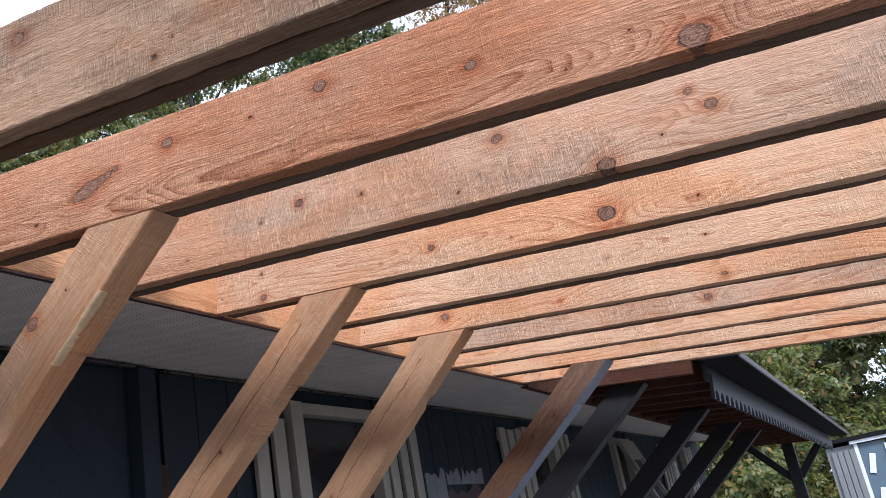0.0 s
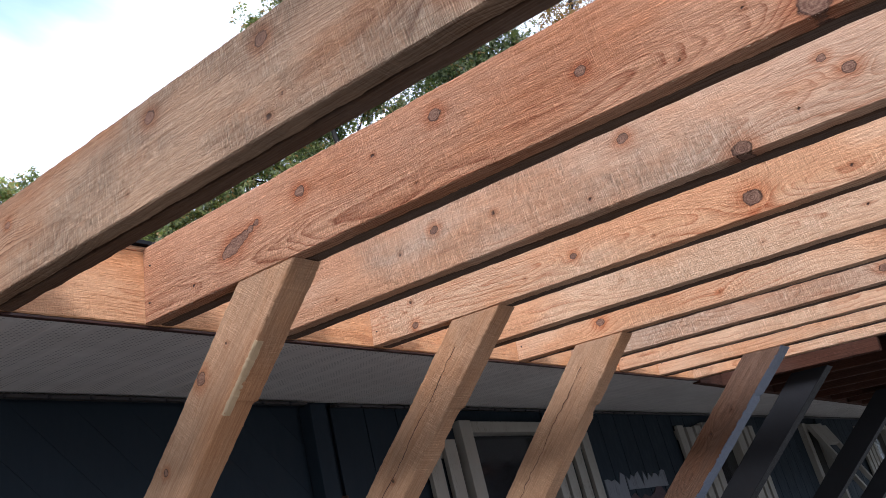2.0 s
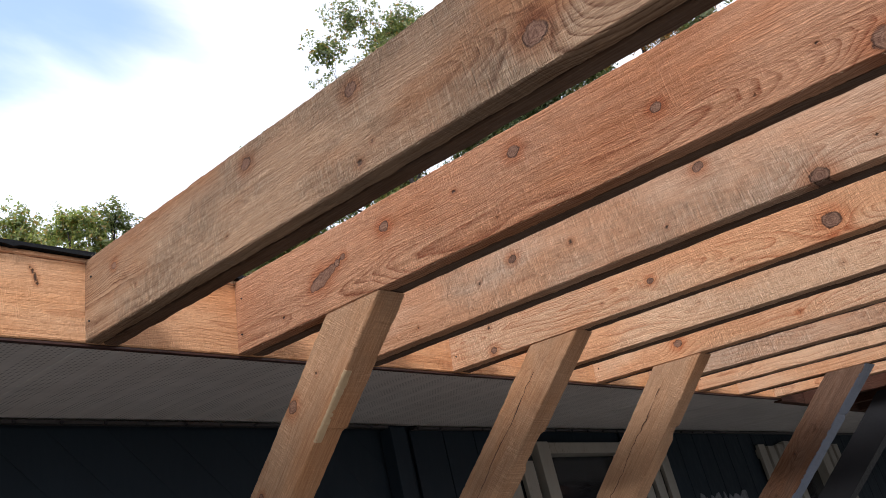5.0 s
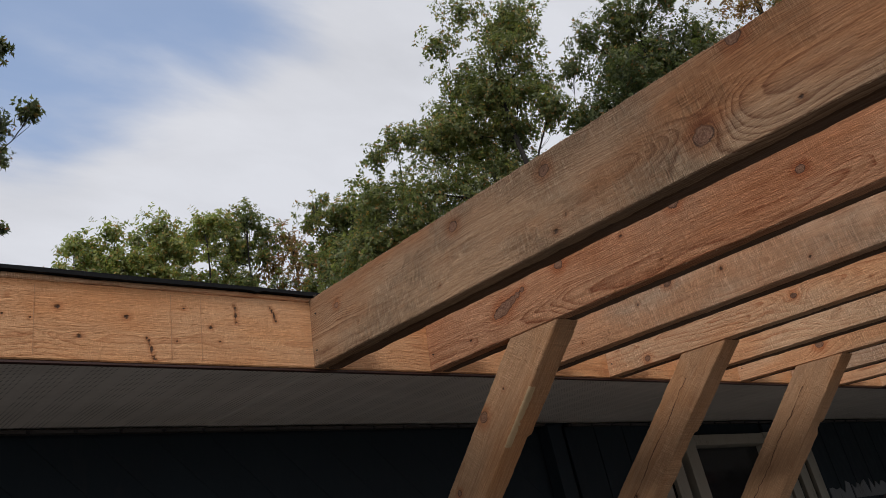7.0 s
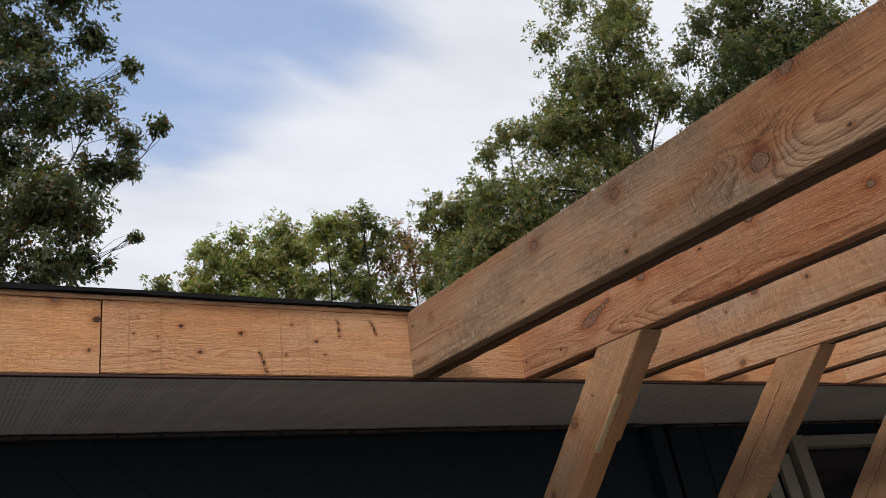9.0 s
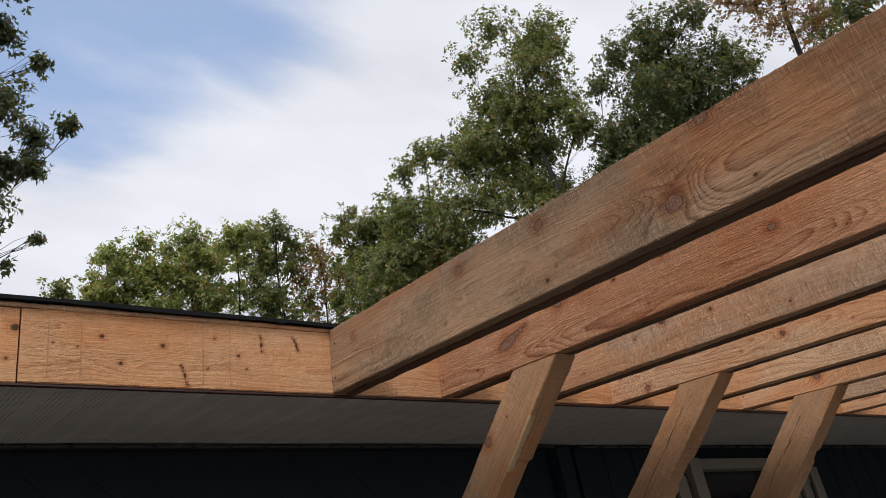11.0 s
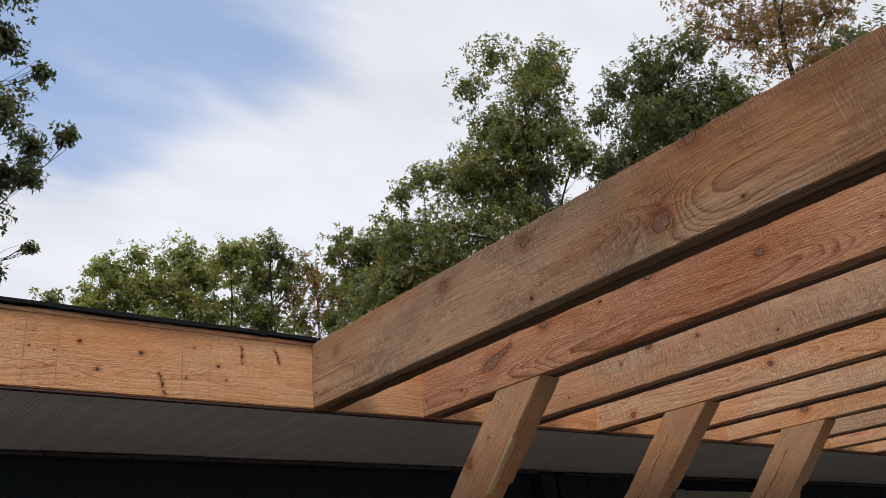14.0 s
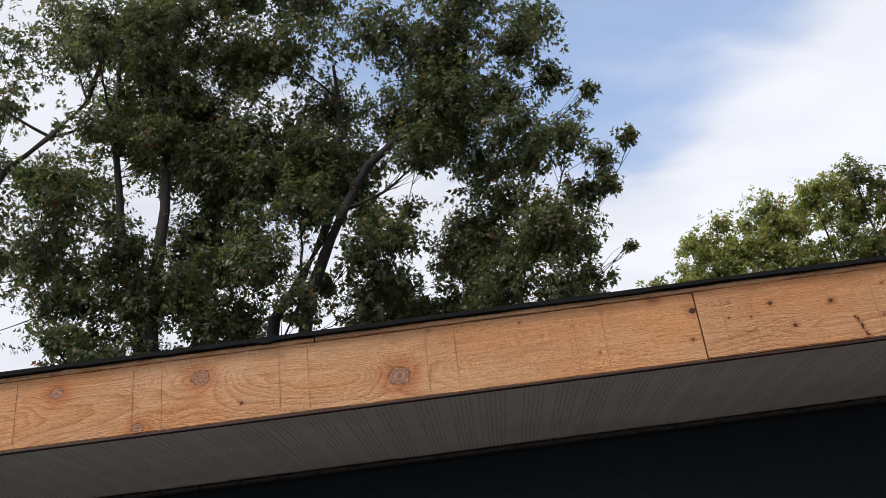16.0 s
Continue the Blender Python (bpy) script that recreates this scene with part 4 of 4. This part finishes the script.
def tree(label, az, d, stem, boughs, material, seed, size=0.17, dense=1.0, trunk=0.2, deep=1.3, outline=PLAIN_LEAF, group="trees", twigs=9, fill=0.9):
    """A tree at a bearing and distance from the yard, turned to face it. stem: (sideways, height) of the trunk's course; boughs:
    (sideways, height, radius) of each leafy clump, borne by a limb of its own, its twigs ending in rosettes of leaves."""
    rs = np.random.RandomState(seed)
    V, F = [], []

    def add(points, radii, sides=6):
        vs, fs = tube(points, radii, sides)
        o = len(V)
        V.extend(vs)
        F.extend([tuple(i + o for i in f) for f in fs])
    stem = [(stem[0][0] * 0.6, 0.0)] + list(stem)
    sz = np.array([q[1] for q in stem], float)
    ss = np.array([q[0] for q in stem], float)
    top = sz[-1]
    course = [(float(np.interp(z, sz, ss)) + 0.06 * math.sin(z * 1.3 + seed), 0.08 * math.sin(z * 0.9 + 2 * seed), z) for z in np.linspace(0, top, 18)]
    girth = lambda z: trunk * max(0.1, 1 - 0.85 * (z / top) ** 0.9)
    add(course, [girth(q[2]) * (1.35 if i == 0 else 1) for i, q in enumerate(course)], 9)
    bases, ways, faces = [], [], []
    # clumps grow outwards, each limb leaving the nearest wood below it; fillers close the crown between neighbours
    grown = [(np.array((s, rs.uniform(-deep, deep), z)), r) for s, z, r in boughs]
    for _ in range(int(len(boughs) * fill)):
        (c1, r1), (c2, r2) = (grown[rs.randint(len(boughs))] for _ in (0, 1))
        if np.linalg.norm(c1 - c2) < 2.2 * (r1 + r2):
            grown.append(((c1 + c2) / 2 + rs.normal(0, 0.1, 3) + np.array((0, rs.uniform(0, 0.8) * deep, 0)), 0.5 * (r1 + r2)))
    grown.sort(key=lambda q: math.hypot(q[0][0] - float(np.interp(q[0][2], sz, ss)), q[0][1]) + 0.3 * q[0][2])
    wood_at = [np.array(q) for q in course if q[2] > top * 0.25]
    wood_r = [girth(q[2]) for q in wood_at]
    for c, r in grown:
        W = np.array(wood_at)
        gap = np.linalg.norm(W - c, axis=1) + 3.0 * np.clip(W[:, 2] - c[2] + 0.35 + 0.3 * np.hypot(W[:, 0] - c[0], W[:, 1] - c[1]), 0, None)
        i = int(np.argmin(gap))
        a = W[i]
        pts = limb(rs, a, c)
        r0 = min(wood_r[i] * 0.62, 0.014 + 0.016 * np.linalg.norm(c - a))
        add(pts, [max(0.008, r0 * (1 - 0.75 * j / 7)) for j in range(8)])
        wood_at += pts[2:]
        wood_r += [max(0.012, r0 * (1 - 0.75 * j / 7)) for j in range(2, 8)]
        n = max(6, int(112 * dense * r * r * (0.17 / size) ** 2))
        v = rs.normal(0, 1, (n, 3))
        v /= np.linalg.norm(v, axis=1)[:, None]
        # lumpy clump: sub-sprays push some directions further out
        lump = 1 + 0.28 * np.sin(v @ rs.normal(0, 3.2, 3) + rs.uniform(0, 6)) + 0.2 * np.sin(v @ rs.normal(0, 6, 3))
        p = c + v * (r * (0.25 + 0.83 * rs.uniform(0, 1, n) ** 0.7) * lump)[:, None] * np.array((1, 1, 0.85))
        for q in p[:twigs]:
            add(limb(rs, pts[rs.randint(3, 8)], q, 3, 0.08, 0.05), [max(0.006, r0 * 0.25), 0.006, 0.004, 0.003], 4)
        o = v + rs.normal(0, 0.35, (n, 3)) + np.array((0, 0, 0.2))
        o /= np.linalg.norm(o, axis=1)[:, None]
        for m in range(9):
            rad = rs.normal(0, 1, (n, 3))
            rad -= (rad * o).sum(1)[:, None] * o
            rad /= np.linalg.norm(rad, axis=1)[:, None] + 1e-9
            back = rs.uniform(0, 1.6, n)[:, None] * size
            bases.append(p - o * back + rad * 0.02)
            ways.append(o * 0.45 + rad * 0.9 + np.array((0, 0, -0.3)))
            faces.append(o + np.array((0, 0, 0.5)))
    ob = new("tree")
    x, y = place(az, d)
    ob.matrix_world = pose(x, y, 0, 0, 0, -az)
    me = bpy.data.meshes.new("trunk")
    me.from_pydata([tuple(v) for v in V], [], F)
    for q in me.polygons:
        q.use_smooth = True
    me.materials.append(M_BARK)
    part("trunk", me, None, ob)
    crown = leaf_mesh("crown", np.concatenate(bases), np.concatenate(ways), np.concatenate(faces), size, rs, outline, material)
    tagged(part("crown", crown, None, ob), kind="stuff")
    return tagged(ob, label, "tree", group=group)


def dome(top, wide, layers, r, seed, fall=0.5):
    """Boughs of a rounded crown: rings of clumps under its top, wider and lower outwards."""
    rs = np.random.RandomState(seed)
    out = [(0.0, top - r, r)]
    for k in range(1, layers + 1):
        w = wide * min(1.0, 0.45 + 0.3 * k)
        m = max(2, int(1.6 * w / r) + 1)
        for i in range(m):
            s = -w + 2 * w * (i + rs.uniform(0.2, 0.8)) / m
            out.append((s, top - r - fall * (s / wide) ** 2 * r * 2 - (k - 1) * 1.25 * r + rs.uniform(-0.35, 0.35) * r, r * rs.uniform(0.7, 1.1)))
    return out


def column(low, high, wide, count, r, seed):
    """Boughs scattered up a tall open crown."""
    rs = np.random.RandomState(seed)
    return [(rs.uniform(-wide, wide), low + (high - low) * (i + rs.uniform(0, 1)) / count, r * rs.uniform(0.6, 1.2)) for i in range(count)]


OAKS = "oaks behind the house"
tree("tall dark oak with limbs reaching out over the roof", -2.4, 14.5, ((-2.6, 9.0), (-1.8, 10.8), (-0.9, 12.7), (1.1, 14.1), (1.5, 16.1)),
     ((2.9, 16.1, 0.75), (3.1, 14.7, 0.42), (2.3, 15.0, 0.8), (1.9, 14.0, 0.8), (3.2, 13.4, 0.42), (2.7, 13.2, 0.35), (3.6, 13.2, 0.3), (2.0, 12.6, 0.7),
      (2.9, 11.9, 0.55), (3.7, 11.9, 0.42), (4.1, 11.8, 0.28), (3.2, 11.1, 0.5), (2.6, 11.0, 0.6), (3.6, 11.0, 0.25), (1.7, 11.3, 0.7), (2.9, 10.1, 0.6),
      (2.2, 9.9, 0.7), (3.0, 9.3, 0.45), (3.7, 9.6, 0.18), (1.4, 9.4, 0.8), (2.3, 8.9, 0.7), (1.3, 12.4, 0.9), (0.8, 13.5, 1.0), (1.5, 16.6, 1.0),
      (0.5, 15.1, 1.0), (-0.3, 13.9, 1.0), (0.1, 12.3, 0.7), (-0.6, 15.6, 1.0), (1.0, 8.7, 0.6), (0.3, 9.3, 0.6), (-0.9, 9.2, 0.8), (1.9, 8.2, 0.7), (0.7, 10.4, 0.8)),
     L_OAK, 3, 0.132, 1.85, 0.26, 0.9, OAK_LEAF, OAKS, 12, 1.5)
tree("tall dark oak with limbs reaching out over the roof", -14, 14.8, ((-0.1, 9.0), (0.4, 9.9), (1.2, 11.4), (1.4, 12.8), (1.3, 15.4)),
     ((1.6, 13.3, 0.9), (1.3, 14.9, 1.0), (0.5, 13.8, 0.9), (1.2, 11.9, 0.6), (0.3, 15.4, 0.9), (2.3, 10.3, 0.6), (1.7, 9.3, 0.7), (0.1, 12.1, 0.7),
      (-0.6, 13.5, 0.9), (-0.4, 10.7, 0.6), (-0.8, 15.9, 0.9), (-1.0, 12.1, 0.6), (-0.6, 9.3, 0.7), (1.0, 10.0, 0.5), (-1.4, 14.2, 0.7), (-1.2, 10.3, 0.5),
      (2.6, 11.3, 0.35), (1.9, 12.1, 0.5), (0.8, 17.2, 1.1), (-0.5, 17.7, 1.1), (0.4, 9.0, 0.6), (-1.4, 8.8, 0.5), (0.6, 11.2, 0.8), (1.9, 11.0, 0.6), (-0.2, 9.9, 0.8), (1.6, 10.2, 0.6),
      (0.9, 12.8, 0.8), (-1.6, 11.2, 0.8), (-1.8, 9.6, 0.7), (2.8, 9.7, 0.8), (2.9, 12.5, 0.6)),
     L_OAK, 8, 0.132, 1.85, 0.24, 0.9, OAK_LEAF, OAKS, 12, 1.2)
tree("straight dark oak with a forked crown", -22.3, 15, ((0.0, 8.8), (0.0, 12.6), (-0.1, 15.5), (0.2, 18.0)), column(8.0, 18.5, 1.8, 34, 0.72, 5),
     L_OAK, 5, 0.132, 1.4, 0.24, 1.0, OAK_LEAF, OAKS, 12, 1.0)
tree("straight dark oak leaning away from its neighbour", -23.3, 15.5, ((0.1, 9.1), (-0.5, 11.1), (-0.7, 13.7), (-1.0, 17.1)), column(8.2, 18.5, 2.0, 22, 0.7, 12),
     L_OAK, 12, 0.132, 1.3, 0.2, 1.2, OAK_LEAF, OAKS, 12)
tree("dark oak with one low limb rising across its crown", -30, 16, ((-1.3, 11.4), (-0.9, 12.8), (0.5, 14.6), (0.8, 18.0)), column(8.5, 19, 2.4, 26, 0.75, 17),
     L_OAK, 17, 0.132, 1.35, 0.18, 1.3, OAK_LEAF, OAKS, 12, 1.0)
tree("dark oak with an open crown", -38, 18, ((0.2, 10), (0.0, 18)), column(8, 20, 3.0, 22, 1.0, 19), L_OAK, 19, 0.15, 0.6, 0.22, 1.5, OAK_LEAF, OAKS)
ROW = "row of trees behind the house"
for az, d, top, wide, r, dens, m_, sd_ in ((13.6, 31, 16.9, 0.8, 0.6, 0.8, L_GREEN, 19), (16.8, 30.5, 18.5, 0.75, 0.5, 0.9, L_YELLOW, 20), (15.2, 32, 17.2, 1.0, 0.6, 0.8, L_GREEN, 18), (19.2, 31, 18.8, 1.15, 0.7, 0.9, L_YELLOW, 21), (22.2, 31, 19.2, 1.35, 0.75, 0.85, L_YELLOW, 22),
                                           (25.3, 31.5, 19.7, 1.35, 0.75, 0.85, L_YELLOW, 23), (28.2, 31, 19.6, 1.2, 0.7, 0.8, L_GREEN, 27), (31.2, 32, 19.3, 1.2, 0.7, 0.36, L_BROWN, 24),
                                           (33.5, 30.5, 19.4, 0.9, 0.62, 0.6, L_GREEN, 25), (35.8, 30, 18.6, 1.1, 0.8, 1.0, L_GREEN, 26)):
    tree("broad-leaved tree turning yellow-green" if m_ is L_YELLOW else "thin tree turning russet" if m_ is L_BROWN else "green broad-leaved tree in a row",
         az, d, ((0.1, top * 0.5), (0.0, top - r)), dome(top, wide, 6, r, sd_), m_, sd_, 0.165, dens * 1.1, 0.10 if dens < 0.7 else 0.15, 1.0, PLAIN_LEAF, ROW, 8, 0.45)
TALL = "tall trees beside the house"
tree("green tree filling the foot of a taller one", 39.6, 27, ((0.0, 10), (0.2, 17.5)),
     ((-0.5, 17.5, 0.7), (-1.1, 16.7, 0.6), (0.2, 18.2, 0.7), (0.2, 16.6, 1.2), (-0.8, 15.7, 1.1), (-1.5, 15.8, 0.7), (0.7, 15.3, 1.2), (-0.3, 14.1, 1.3),
      (-1.4, 14.3, 1.1), (1.1, 13.9, 1.3), (-1.9, 13.3, 1.0)), L_GREEN, 34, 0.16, 1.5, 0.2, 1.2, OAK_LEAF, TALL)
tree("tall green tree with a twin-peaked crown", 48.9, 25, ((0.4, 10), (0.2, 14), (0.0, 18), (0.1, 21)),
     ((-0.6, 21.5, 0.85), (1.0, 21.2, 0.95), (0.3, 20.5, 0.9), (-1.6, 20.4, 0.8), (-0.9, 19.7, 1.0), (1.3, 19.7, 0.8), (0.4, 19.1, 1.0), (-1.9, 18.8, 0.85),
      (-0.8, 18.1, 1.0), (1.3, 18.2, 0.7), (-2.5, 18.1, 0.75), (-1.6, 17.2, 1.1), (0.5, 17.4, 0.7), (-2.6, 16.7, 1.1), (1.3, 16.6, 0.8), (1.6, 15.4, 0.8), (-0.5, 16.0, 0.9),
      (-1.8, 15.2, 1.2), (-3.3, 17.4, 0.6), (-0.3, 14.3, 1.1), (0.9, 14.6, 0.8), (-2.9, 14.9, 1.2)), L_GREEN, 33, 0.155, 1.3, 0.24, 1.2, OAK_LEAF, TALL, 10, 1.3)
tree("dense dark green tree", 59.4, 25, ((0.0, 10), (0.2, 18.5)),
     ((-0.3, 19.6, 0.8), (0.3, 19.0, 1.0), (1.3, 19.1, 0.85), (-1.4, 18.8, 0.85), (-0.6, 18.1, 1.2), (-2.0, 17.7, 0.7), (-2.5, 16.6, 0.6), (-2.5, 15.2, 0.8), (1.8, 18.1, 0.8), (0.9, 17.7, 1.2),
      (-1.6, 16.8, 1.0), (-0.4, 16.6, 1.3), (1.4, 16.3, 1.1), (-2.1, 15.9, 0.8), (-1.0, 15.1, 1.3), (0.5, 15.1, 1.3), (2.0, 16.6, 0.8), (-1.9, 14.5, 1.0),
      (1.8, 14.9, 1.2)), L_DEEP, 35, 0.155, 1.35, 0.24, 1.3, OAK_LEAF, TALL, 9, 1.3)
tree("tall thinning tree with russet leaves", 68.5, 28, ((-0.2, 12), (-0.2, 19), (0.3, 23), (0.0, 26)),
     ((-2.6, 23.2, 1.0), (-1.5, 23.9, 1.3), (0.0, 24.2, 1.4), (1.2, 22.7, 1.3), (-1.0, 21.6, 1.1), (0.5, 20.8, 1.3), (2.0, 20.5, 1.2), (-0.5, 19.4, 0.9),
      (-1.8, 22.0, 0.9), (1.2, 18.4, 1.2), (-1.2, 25.9, 1.5), (0.7, 26.8, 1.6), (-2.6, 25.1, 1.0), (2.4, 23.9, 1.4)), L_BROWN, 36, 0.15, 0.5, 0.26, 1.4, OAK_LEAF, TALL, 14)
tree("dense dark green tree", 73.5, 27, ((0.0, 9), (0.0, 16.5)), dome(18.5, 3.4, 7, 1.2, 37), L_DEEP, 37, 0.2, 0.9, 0.24, 2.5, PLAIN_LEAF, TALL, 6, 0.3)
for az, d, h, sd_ in ((79.0, 33, 12, 41), (83.5, 31, 11, 44), (87.5, 34, 12, 42), (92.5, 31, 12, 43)):
    tree("low dark tree standing beyond the shed", az, d, ((0.0, h * 0.5), (0.0, h - 1.5)), dome(h, 3.6, 7, 1.3, sd_), L_DEEP, sd_, 0.24, 0.9, 0.2, 2.4, PLAIN_LEAF, "trees beyond the shed", 5, 0.3)
for az, d, h, sd_ in ((76.5, 24, 6.5, 51), (79.6, 25, 6.0, 52), (82.6, 27, 6.5, 53)):
    tree("low bushy green tree", az, d, ((0.0, h * 0.5), (0.0, h - 0.8)), dome(h, 2.0, 7, 0.8, sd_), L_GREEN, sd_, 0.17, 1.0, 0.1, 1.8, PLAIN_LEAF, "bushes beyond the porch", 6, 0.3)
